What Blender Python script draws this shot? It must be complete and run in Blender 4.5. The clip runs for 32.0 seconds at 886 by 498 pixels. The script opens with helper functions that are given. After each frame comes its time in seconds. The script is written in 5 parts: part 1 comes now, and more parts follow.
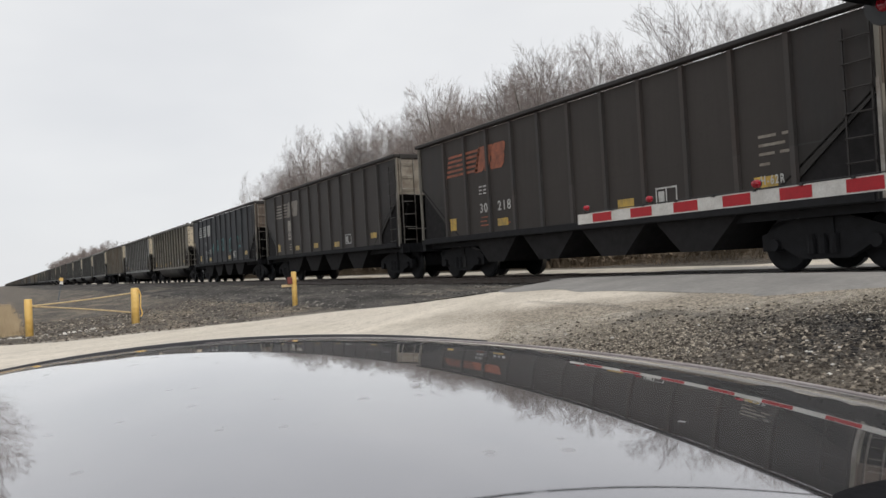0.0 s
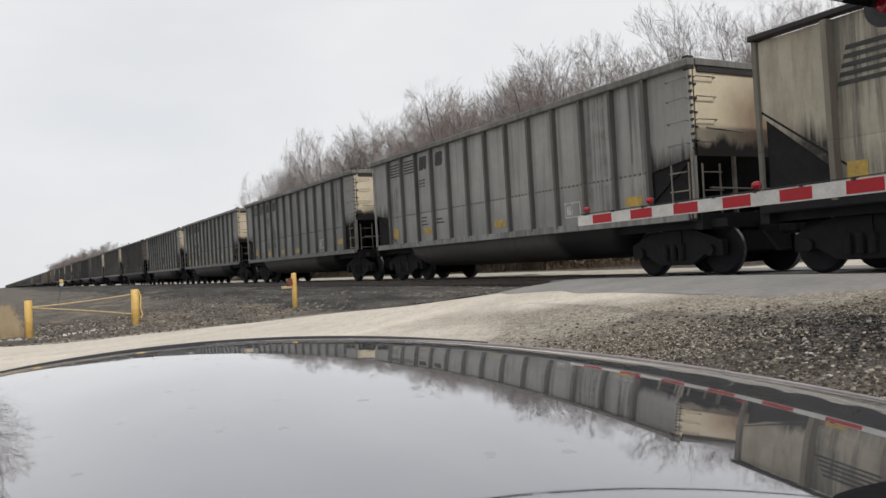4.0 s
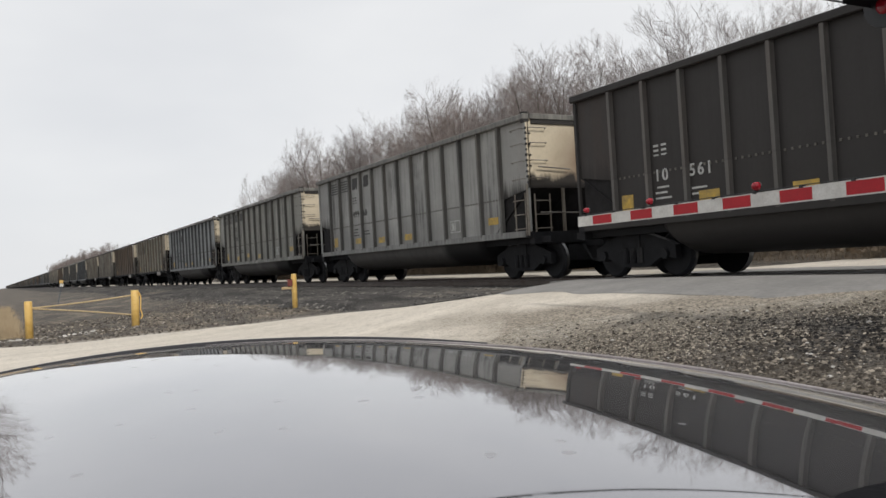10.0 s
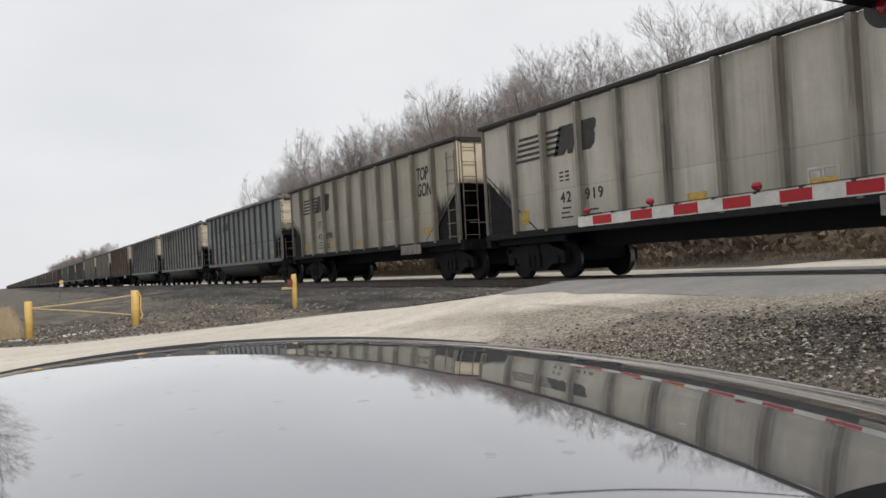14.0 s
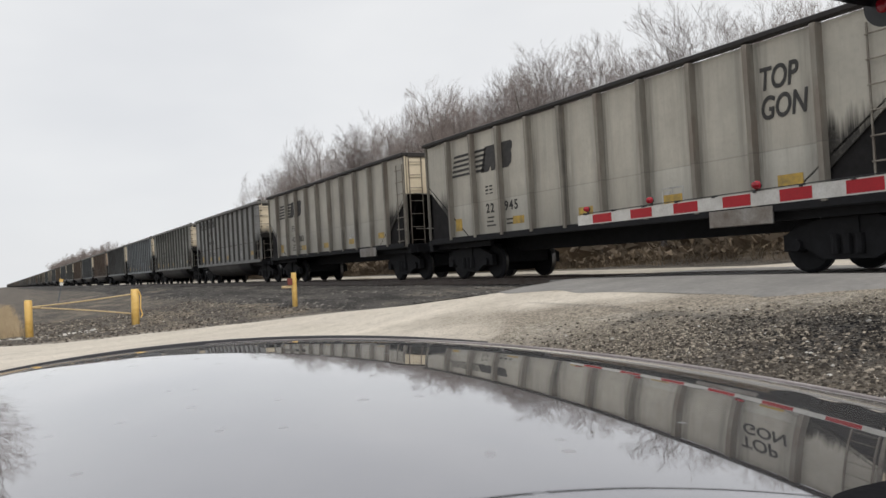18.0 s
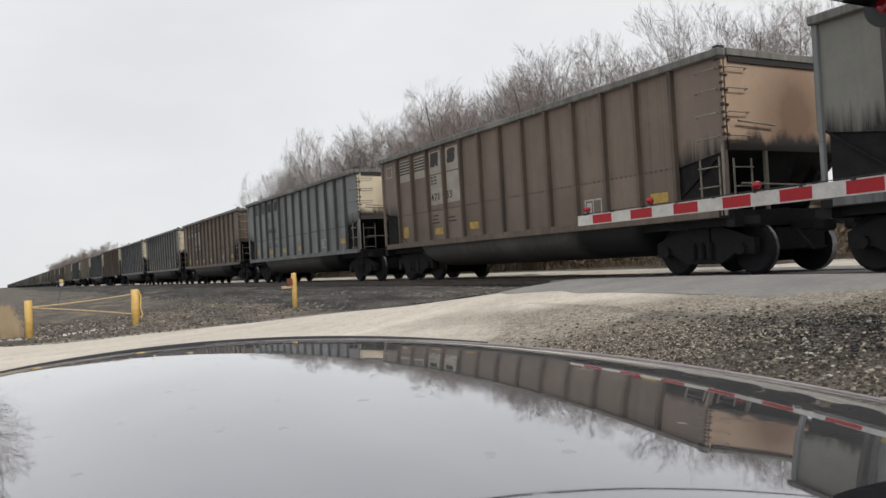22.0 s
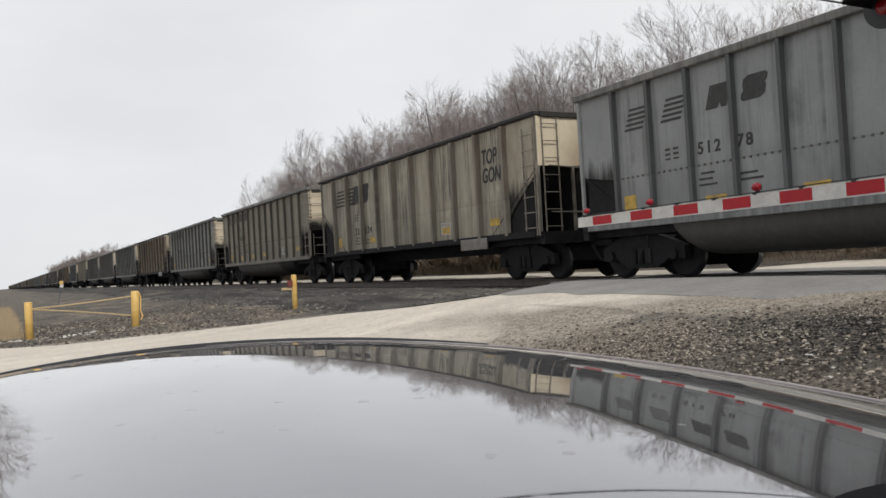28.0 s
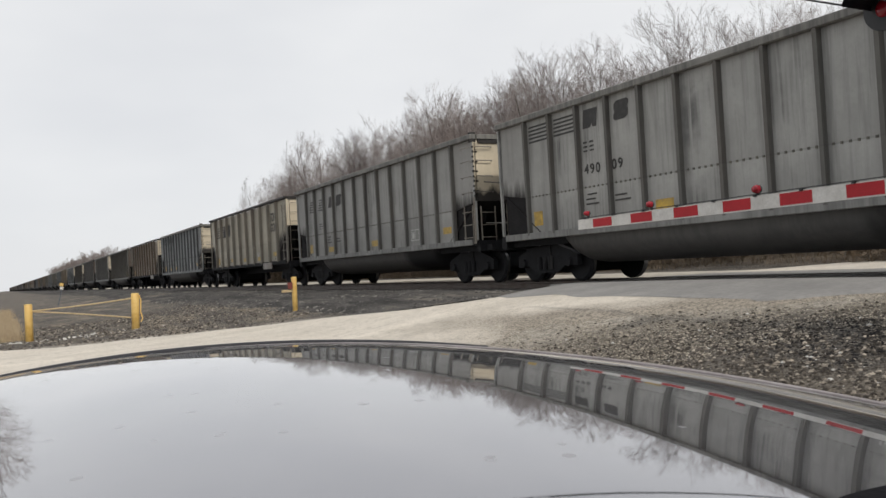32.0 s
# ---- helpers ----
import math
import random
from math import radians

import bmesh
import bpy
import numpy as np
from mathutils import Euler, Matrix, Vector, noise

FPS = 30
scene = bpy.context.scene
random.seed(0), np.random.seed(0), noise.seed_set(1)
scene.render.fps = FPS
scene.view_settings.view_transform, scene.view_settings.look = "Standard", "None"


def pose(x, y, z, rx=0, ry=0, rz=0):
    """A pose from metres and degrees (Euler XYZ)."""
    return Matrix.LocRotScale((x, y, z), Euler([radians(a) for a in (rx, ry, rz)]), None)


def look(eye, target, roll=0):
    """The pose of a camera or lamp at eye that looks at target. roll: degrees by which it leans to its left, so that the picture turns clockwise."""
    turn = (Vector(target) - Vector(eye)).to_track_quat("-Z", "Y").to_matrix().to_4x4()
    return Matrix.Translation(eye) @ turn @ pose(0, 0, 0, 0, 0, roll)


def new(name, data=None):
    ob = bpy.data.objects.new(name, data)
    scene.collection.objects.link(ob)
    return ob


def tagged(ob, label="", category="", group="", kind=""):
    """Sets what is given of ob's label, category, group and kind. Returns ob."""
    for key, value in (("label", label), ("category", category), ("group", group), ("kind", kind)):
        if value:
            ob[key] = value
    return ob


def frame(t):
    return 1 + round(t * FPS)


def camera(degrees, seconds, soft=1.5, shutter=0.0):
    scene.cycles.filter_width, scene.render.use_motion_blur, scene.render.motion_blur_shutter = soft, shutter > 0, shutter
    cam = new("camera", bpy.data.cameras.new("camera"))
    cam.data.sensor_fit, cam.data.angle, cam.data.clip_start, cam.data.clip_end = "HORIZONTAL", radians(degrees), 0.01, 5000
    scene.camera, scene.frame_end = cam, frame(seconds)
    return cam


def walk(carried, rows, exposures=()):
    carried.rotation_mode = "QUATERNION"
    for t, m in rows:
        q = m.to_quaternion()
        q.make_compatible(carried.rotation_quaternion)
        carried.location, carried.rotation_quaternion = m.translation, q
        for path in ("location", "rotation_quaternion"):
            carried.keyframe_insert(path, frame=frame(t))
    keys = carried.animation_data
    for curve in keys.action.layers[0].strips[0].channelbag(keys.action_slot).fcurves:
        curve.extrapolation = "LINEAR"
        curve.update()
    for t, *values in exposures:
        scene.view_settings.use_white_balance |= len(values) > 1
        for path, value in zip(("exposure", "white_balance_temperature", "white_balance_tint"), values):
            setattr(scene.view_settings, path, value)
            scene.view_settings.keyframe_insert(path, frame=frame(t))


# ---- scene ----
YAW, PITCH, ROLL = 28.65, 1.02, -3.12
EYE = Vector((0.0, 0.0, 1.45))


def view(dy):
    """The camera's pose when its picture has sunk by dy 1444ths of a radian."""
    p = radians(PITCH) + dy / 1444
    a = radians(YAW)
    way = Vector((-math.cos(a) * math.cos(p), math.sin(a) * math.cos(p), math.sin(p)))
    return look(EYE, EYE + way, ROLL)


cam = camera(57.0, 32.0, soft=1.5)
walk(cam, [(t, view(d)) for t, d in (
    (0, -2.6), (0.5, -1.2), (1, -2), (1.5, -1.0), (2, -0.7), (3.5, 0), (6.4, 0), (7, 2.5), (7.5, 0.3), (9.5, -0.4), (10, 1.4),
    (10.6, 0), (11.5, -1.5), (12, -1.4), (12.6, 0), (13.5, 0), (14, 1.6), (14.5, 1.5), (16.5, -1.6), (17, -1), (17.6, 0),
    (18, -0.7), (19, 0), (19.5, -1.4), (20, 0), (20.5, -1.4), (21, 0), (22, 0), (22.5, 1.2), (23.2, 0), (25.5, 0), (27.5, 2.4),
    (28, 2.8), (28.5, 5.2), (29, 6.6), (29.5, 4.8), (30, 1.8), (30.5, 1), (31, 0.4), (31.5, 3), (32, 6.6))])

# ---- light ----
SUN = Vector((1.7, 0.1, 1.6)).normalized()
world = bpy.data.worlds.new("world")
scene.world = world
world.use_nodes = True
wn, wl = world.node_tree.nodes, world.node_tree.links
bg = wn["Background"]
sky = wn.new("ShaderNodeTexSky")
sky.sky_type, sky.sun_disc = "NISHITA", False
sky.sun_elevation, sky.sun_rotation = math.asin(SUN.z), math.atan2(SUN.x, SUN.y)
coord = wn.new("ShaderNodeTexCoord")
stretch = wn.new("ShaderNodeMapping")
stretch.inputs["Scale"].default_value = (1.0, 1.0, 2.6)
cloud = wn.new("ShaderNodeTexNoise")
cloud.inputs["Scale"].default_value, cloud.inputs["Detail"].default_value = 1.7, 4.0
ramp = wn.new("ShaderNodeValToRGB")
ramp.color_ramp.elements[0].position, ramp.color_ramp.elements[0].color = 0.3, (7.3, 7.45, 7.75, 1)
ramp.color_ramp.elements[1].position, ramp.color_ramp.elements[1].color = 0.72, (9.0, 9.05, 9.1, 1)
mix = wn.new("ShaderNodeMix")
mix.data_type = "RGBA"
mix.inputs[0].default_value = 0.96
wl.new(coord.outputs["Generated"], stretch.inputs["Vector"])
wl.new(stretch.outputs["Vector"], cloud.inputs["Vector"])
wl.new(cloud.outputs[0], ramp.inputs[0])
wl.new(sky.outputs[0], mix.inputs[6])
wl.new(ramp.outputs[0], mix.inputs[7])
wl.new(mix.outputs[2], bg.inputs["Color"])
bg.inputs["Strength"].default_value = 0.1
sun = new("sun", bpy.data.lights.new("sun", "SUN"))
sun.data.energy, sun.data.angle, sun.data.color = 1.9, radians(3.0), (1.0, 0.94, 0.84)
sun.matrix_world = look(SUN * 100, (0, 0, 0))
scene.view_settings.exposure = 0.0


# ---- materials ----
def nodes(name):
    m = bpy.data.materials.new(name)
    m.use_nodes = True
    return m, m.node_tree.nodes, m.node_tree.links, m.node_tree.nodes["Principled BSDF"]


def place(n, l, scale=(1, 1, 1), vary=True):
    """Object coordinates, shifted at random for each object."""
    tc, mp = n.new("ShaderNodeTexCoord"), n.new("ShaderNodeMapping")
    mp.inputs["Scale"].default_value = scale
    src = tc.outputs["Object"]
    if vary:
        info, mul, add = n.new("ShaderNodeObjectInfo"), n.new("ShaderNodeMath"), n.new("ShaderNodeVectorMath")
        mul.operation, mul.inputs[1].default_value = "MULTIPLY", 57.0
        l.new(info.outputs["Random"], mul.inputs[0])
        l.new(src, add.inputs[0])
        l.new(mul.outputs[0], add.inputs[1])
        src = add.outputs[0]
    l.new(src, mp.inputs["Vector"])
    return mp.outputs["Vector"]


def noise_tex(n, l, vec, scale, detail=5.0, rough=0.6):
    t = n.new("ShaderNodeTexNoise")
    t.inputs["Scale"].default_value, t.inputs["Detail"].default_value, t.inputs["Roughness"].default_value = scale, detail, rough
    l.new(vec, t.inputs["Vector"])
    return t.outputs[0]


def band(n, l, value, lo, hi):
    r = n.new("ShaderNodeMapRange")
    r.inputs[1].default_value, r.inputs[2].default_value = lo, hi
    l.new(value, r.inputs[0])
    return r.outputs[0]


def times(n, l, value, k):
    m = n.new("ShaderNodeMath")
    m.operation, m.inputs[1].default_value = "MULTIPLY", k
    l.new(value, m.inputs[0])
    return m.outputs[0]


def blend(n, l, fac, a, b):
    m = n.new("ShaderNodeMix")
    m.data_type = "RGBA"
    for sock, v in ((m.inputs[0], fac), (m.inputs[6], a), (m.inputs[7], b)):
        if isinstance(v, (int, float)):
            sock.default_value = v
        elif isinstance(v, tuple):
            sock.default_value = (*v, 1)
        else:
            l.new(v, sock)
    return m.outputs[2]


def bump(n, l, p, height, strength=0.3, dist=0.02):
    b = n.new("ShaderNodeBump")
    b.inputs["Strength"].default_value, b.inputs["Distance"].default_value = strength, dist
    l.new(height, b.inputs["Height"])
    l.new(b.outputs[0], p.inputs["Normal"])


def plain(name, col, other=None, scale=6.0, rough=0.6, metal=0.0, relief=0.2, dist=0.01, lo=0.35, hi=0.7, vary=True, gloss=0.5):
    """A surface of two mottled tones with fine relief."""
    m, n, l, p = nodes(name)
    v = place(n, l, vary=vary)
    other = other or tuple(c * 0.62 for c in col)
    a = noise_tex(n, l, v, scale)
    b = noise_tex(n, l, v, scale * 9, 3.0)
    c = blend(n, l, band(n, l, a, lo, hi), col, other)
    c = blend(n, l, times(n, l, band(n, l, b, 0.4, 0.75), 0.35), c, tuple(k * 0.55 for k in other))
    l.new(c, p.inputs["Base Color"])
    p.inputs["Roughness"].default_value, p.inputs["Metallic"].default_value = rough, metal
    p.inputs["Specular IOR Level"].default_value = gloss
    bump(n, l, p, b, relief, dist)
    return m


def paint(name, col, grime=(0.042, 0.042, 0.043), dirt=0.35, streak=0.2, rust=0.0, rough=0.55, low_dark=0.4, zlo=1.9, zhi=2.75, edge=0.9, soot=None, patchy=0.5, lines=0.22):
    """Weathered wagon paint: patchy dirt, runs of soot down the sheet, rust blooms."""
    m, n, l, p = nodes(name)
    v = place(n, l)
    big = noise_tex(n, l, v, 0.8, 6.0)
    fine = noise_tex(n, l, v, 14.0, 4.0)
    runs = noise_tex(n, l, place(n, l, (5.5, 5.5, 0.28)), 1.3, 4.0, 0.7)
    thin = noise_tex(n, l, place(n, l, (26, 26, 0.8)), 1.0, 3.0, 0.6)
    blot = noise_tex(n, l, v, 2.3, 5.0, 0.7)
    c = blend(n, l, times(n, l, band(n, l, blot, 0.42, 0.68), 0.3), col, tuple(min(0.75, a * 1.3) for a in col))
    sheet, level = n.new("ShaderNodeObjectInfo"), n.new("ShaderNodeSeparateXYZ")
    here = n.new("ShaderNodeTexCoord")
    l.new(here.outputs["Object"], level.inputs[0])
    pick = n.new("ShaderNodeMath")
    pick.operation, pick.inputs[1].default_value = "FRACT", 0.0
    l.new(times(n, l, sheet.outputs["Random"], 7.31), pick.inputs[0])
    c = blend(n, l, times(n, l, pick.outputs[0], 0.14), c, tuple(k * 0.7 for k in col))
    lower = n.new("ShaderNodeMath")
    lower.operation = "MULTIPLY"
    l.new(band(n, l, level.outputs["Z"], 1.975, 1.955), lower.inputs[0])
    l.new(times(n, l, band(n, l, sheet.outputs["Random"], 0.5, 0.75), patchy), lower.inputs[1])
    c = blend(n, l, lower.outputs[0], c, tuple(min(0.7, k * 1.45 + 0.02) for k in col))
    c = blend(n, l, times(n, l, band(n, l, big, 0.35, 0.62), min(1.0, dirt * 1.25)), c, tuple(0.5 * (a + b) for a, b in zip(col, grime)))
    c = blend(n, l, times(n, l, band(n, l, thin, 0.45, 0.75), lines), c, tuple(k * 0.72 for k in col))
    if rust:
        spots = noise_tex(n, l, place(n, l, (2.6, 2.6, 0.5)), 1.1, 6.0, 0.7)
        c = blend(n, l, times(n, l, band(n, l, spots, 0.45, 0.6), rust), c, (0.115, 0.05, 0.028))
    c = blend(n, l, times(n, l, band(n, l, runs, 0.5, 0.64), min(0.8, streak * 0.9)), c, grime)
    drips = noise_tex(n, l, place(n, l, (11, 11, 0.26)), 1.0, 2.0, 0.5)
    heavy, chosen = n.new("ShaderNodeMath"), n.new("ShaderNodeMath")
    heavy.operation = chosen.operation = "MULTIPLY"
    l.new(band(n, l, pick.outputs[0], 0.66, 0.74), chosen.inputs[0])
    l.new(band(n, l, big, 0.4, 0.6), chosen.inputs[1])
    l.new(chosen.outputs[0], heavy.inputs[0])
    l.new(times(n, l, band(n, l, drips, 0.47, 0.62), min(0.9, streak * 2.3)), heavy.inputs[1])
    c = blend(n, l, heavy.outputs[0], c, grime)
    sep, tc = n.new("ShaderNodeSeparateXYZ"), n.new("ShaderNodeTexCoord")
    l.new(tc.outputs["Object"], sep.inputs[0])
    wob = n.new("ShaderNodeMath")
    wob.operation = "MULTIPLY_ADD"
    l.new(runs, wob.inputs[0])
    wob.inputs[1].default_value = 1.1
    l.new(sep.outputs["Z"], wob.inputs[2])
    # Darker towards the sheet's foot, along a ragged line.
    c = blend(n, l, times(n, l, band(n, l, wob.outputs[0], zhi, zlo), low_dark), c, soot or tuple(0.35 * a + 0.65 * b for a, b in zip(col, grime)))
    # Darker down both edges of a sheet, next to its ribs.
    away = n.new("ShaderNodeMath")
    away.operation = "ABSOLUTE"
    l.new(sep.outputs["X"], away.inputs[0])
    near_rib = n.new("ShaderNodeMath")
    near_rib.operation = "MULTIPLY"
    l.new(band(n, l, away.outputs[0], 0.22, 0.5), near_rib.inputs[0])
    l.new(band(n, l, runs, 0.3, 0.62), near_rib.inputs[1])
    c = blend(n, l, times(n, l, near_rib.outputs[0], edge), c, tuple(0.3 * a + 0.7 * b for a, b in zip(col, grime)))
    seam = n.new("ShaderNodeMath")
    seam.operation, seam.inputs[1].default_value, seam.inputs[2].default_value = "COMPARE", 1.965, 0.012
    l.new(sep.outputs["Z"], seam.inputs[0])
    c = blend(n, l, times(n, l, seam.outputs[0], 0.5 * low_dark), c, grime)
    c = blend(n, l, times(n, l, band(n, l, fine, 0.5, 0.8), 0.3), c, tuple(k * 0.6 for k in col))
    l.new(c, p.inputs["Base Color"])
    p.inputs["Roughness"].default_value = rough
    p.inputs["Specular IOR Level"].default_value = 0.28
    bump(n, l, p, fine, 0.12, 0.006)
    return m


def end_paint(name, cream, brown):
    """A wagon's end: cream paint with a scorched brown smudge, black with coal along a ragged foot."""
    m, n, l, p = nodes(name)
    v = place(n, l)
    tc, sep = n.new("ShaderNodeTexCoord"), n.new("ShaderNodeSeparateXYZ")
    l.new(tc.outputs["Object"], sep.inputs[0])
    flat = n.new("ShaderNodeCombineXYZ")
    l.new(sep.outputs["Y"], flat.inputs[0])
    l.new(sep.outputs["Z"], flat.inputs[1])
    off = n.new("ShaderNodeVectorMath")
    off.operation, off.inputs[1].default_value = "DISTANCE", (0.25, 2.7, 0.0)
    l.new(flat.outputs[0], off.inputs[0])
    mid, fine = noise_tex(n, l, v, 1.6, 5.0), noise_tex(n, l, v, 12.0, 4.0)
    rough_edge = n.new("ShaderNodeMath")
    rough_edge.operation, rough_edge.inputs[1].default_value = "MULTIPLY_ADD", 0.9
    l.new(mid, rough_edge.inputs[0])
    l.new(off.outputs["Value"], rough_edge.inputs[2])
    c = blend(n, l, times(n, l, band(n, l, mid, 0.4, 0.7), 0.35), cream, tuple(k * 0.7 for k in cream))
    c = blend(n, l, times(n, l, band(n, l, rough_edge.outputs[0], 1.7, 0.8), 0.85), c, brown)
    c = blend(n, l, times(n, l, band(n, l, fine, 0.5, 0.75), 0.2), c, tuple(k * 0.5 for k in cream))
    foot = n.new("ShaderNodeMath")
    foot.operation, foot.inputs[1].default_value = "MULTIPLY_ADD", 0.8
    l.new(noise_tex(n, l, place(n, l, (1, 1.4, 0.6)), 1.5, 4.0), foot.inputs[0])
    l.new(sep.outputs["Z"], foot.inputs[2])
    c = blend(n, l, times(n, l, band(n, l, foot.outputs[0], 2.84, 2.68), 0.97), c, (0.02, 0.018, 0.018))
    l.new(c, p.inputs["Base Color"])
    p.inputs["Roughness"].default_value = 0.6
    bump(n, l, p, fine, 0.12, 0.006)
    return m


def emitter(name, col, strength):
    m, n, l, p = nodes(name)
    p.inputs["Base Color"].default_value = (*col, 1)
    p.inputs["Emission Color"].default_value = (*col, 1)
    p.inputs["Emission Strength"].default_value = strength
    p.inputs["Roughness"].default_value = 0.15
    return m


M = dict(
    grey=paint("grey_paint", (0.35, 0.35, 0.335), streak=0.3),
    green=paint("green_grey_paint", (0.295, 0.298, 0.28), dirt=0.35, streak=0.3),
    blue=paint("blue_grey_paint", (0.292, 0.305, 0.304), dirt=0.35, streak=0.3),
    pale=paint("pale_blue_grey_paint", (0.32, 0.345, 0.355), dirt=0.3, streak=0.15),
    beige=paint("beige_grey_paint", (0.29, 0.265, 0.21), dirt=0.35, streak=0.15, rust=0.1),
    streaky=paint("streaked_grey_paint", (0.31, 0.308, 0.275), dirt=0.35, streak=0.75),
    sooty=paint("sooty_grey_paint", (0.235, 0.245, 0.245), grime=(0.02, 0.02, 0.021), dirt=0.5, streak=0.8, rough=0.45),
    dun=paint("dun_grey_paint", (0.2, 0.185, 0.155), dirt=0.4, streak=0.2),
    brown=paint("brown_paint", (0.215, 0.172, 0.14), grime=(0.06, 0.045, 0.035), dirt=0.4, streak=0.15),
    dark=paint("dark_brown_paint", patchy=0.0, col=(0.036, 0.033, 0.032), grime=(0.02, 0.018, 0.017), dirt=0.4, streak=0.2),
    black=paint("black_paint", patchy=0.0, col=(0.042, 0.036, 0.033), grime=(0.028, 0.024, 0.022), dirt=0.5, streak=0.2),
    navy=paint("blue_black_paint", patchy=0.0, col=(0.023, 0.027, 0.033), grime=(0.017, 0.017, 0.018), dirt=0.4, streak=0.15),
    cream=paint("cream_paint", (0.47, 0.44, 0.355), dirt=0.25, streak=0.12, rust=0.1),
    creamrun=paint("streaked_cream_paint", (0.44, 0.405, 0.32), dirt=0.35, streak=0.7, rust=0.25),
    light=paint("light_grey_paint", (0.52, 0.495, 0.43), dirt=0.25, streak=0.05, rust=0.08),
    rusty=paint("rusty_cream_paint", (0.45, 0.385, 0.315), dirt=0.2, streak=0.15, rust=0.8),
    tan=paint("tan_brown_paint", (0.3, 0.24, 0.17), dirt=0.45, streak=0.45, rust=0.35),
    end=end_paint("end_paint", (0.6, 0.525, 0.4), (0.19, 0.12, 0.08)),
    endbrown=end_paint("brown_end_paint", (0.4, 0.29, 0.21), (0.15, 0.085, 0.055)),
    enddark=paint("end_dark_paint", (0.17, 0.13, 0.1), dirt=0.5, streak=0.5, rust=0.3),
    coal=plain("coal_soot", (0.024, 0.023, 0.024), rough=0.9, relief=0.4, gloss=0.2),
    under=plain("underframe_soot", (0.018, 0.0185, 0.021), (0.0115, 0.0115, 0.013), rough=0.8, relief=0.4, gloss=0.25),
    steel=plain("worn_steel", (0.3, 0.29, 0.27), (0.16, 0.13, 0.11), scale=3, rough=0.45, metal=0.6),
    ladder=plain("ladder_paint", (0.27, 0.25, 0.21), (0.14, 0.11, 0.09), scale=4, rough=0.5),
    tread=plain("wheel_steel", (0.34, 0.34, 0.34), (0.16, 0.16, 0.16), rough=0.4, metal=1.0, relief=0.05),
    ink=plain("black_stencil", (0.028, 0.027, 0.027), (0.06, 0.058, 0.054), scale=8, rough=0.6, lo=0.45, hi=0.8),
    white_ink=plain("white_stencil", (0.55, 0.55, 0.53), (0.3, 0.3, 0.29), scale=8, rough=0.6),
    orange_ink=plain("faded_orange_stencil", (0.33, 0.1, 0.05), (0.14, 0.05, 0.03), scale=5, rough=0.6),
    cyan_ink=plain("cyan_spray", (0.06, 0.28, 0.28), (0.03, 0.15, 0.15), scale=5, rough=0.6),
    reflector=plain("yellow_reflector", (0.58, 0.37, 0.05), (0.25, 0.18, 0.06), scale=7, rough=0.4),
    red=plain("red_sheeting", (0.46, 0.012, 0.022), (0.38, 0.012, 0.02), scale=5, rough=0.65, relief=0.05),
    white=plain("white_sheeting", (0.72, 0.71, 0.68), (0.55, 0.53, 0.5), scale=5, rough=0.4, relief=0.05),
    yellow=plain("yellow_post_paint", (0.8, 0.56, 0.2), (0.66, 0.4, 0.1), scale=5, rough=0.5),
    rope=plain("frayed_rope", (0.62, 0.49, 0.3), (0.45, 0.33, 0.18), scale=20, rough=0.9),
    signal=plain("signal_black", (0.02, 0.021, 0.024), rough=0.5),
    lens=emitter("red_lens", (0.27, 0.01, 0.02), 0.02),
    galv=plain("galvanised_steel", (0.42, 0.43, 0.43), (0.3, 0.3, 0.3), scale=8, rough=0.45, metal=0.7),
    rail=plain("rail_steel", (0.12, 0.1, 0.09), (0.07, 0.05, 0.04), scale=4, rough=0.45, metal=0.5),
    tie=plain("creosoted_tie", (0.06, 0.05, 0.042), (0.035, 0.03, 0.026), scale=5, rough=0.85),
    bark=plain("grey_bark", (0.15, 0.134, 0.124), (0.095, 0.083, 0.076), scale=4, rough=0.9, relief=0.5),
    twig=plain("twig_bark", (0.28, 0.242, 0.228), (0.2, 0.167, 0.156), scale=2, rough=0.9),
    brush=plain("dry_brush", (0.27, 0.21, 0.15), (0.15, 0.115, 0.08), scale=0.5, rough=0.9),
    straw=plain("dry_grass", (0.55, 0.44, 0.29), (0.36, 0.275, 0.18), scale=2, rough=0.9),
    tyre=plain("tyre_rubber", (0.02, 0.02, 0.02), rough=0.8),
    alloy=plain("alloy_rim", (0.5, 0.5, 0.52), rough=0.3, metal=0.9),
    trim=plain("black_trim", (0.018, 0.017, 0.022), rough=0.6),
    concrete=plain("grey_concrete", (0.4, 0.39, 0.36), (0.3, 0.29, 0.27), rough=0.85),
)


COAL = (-5.0, 7.1, 0.6)


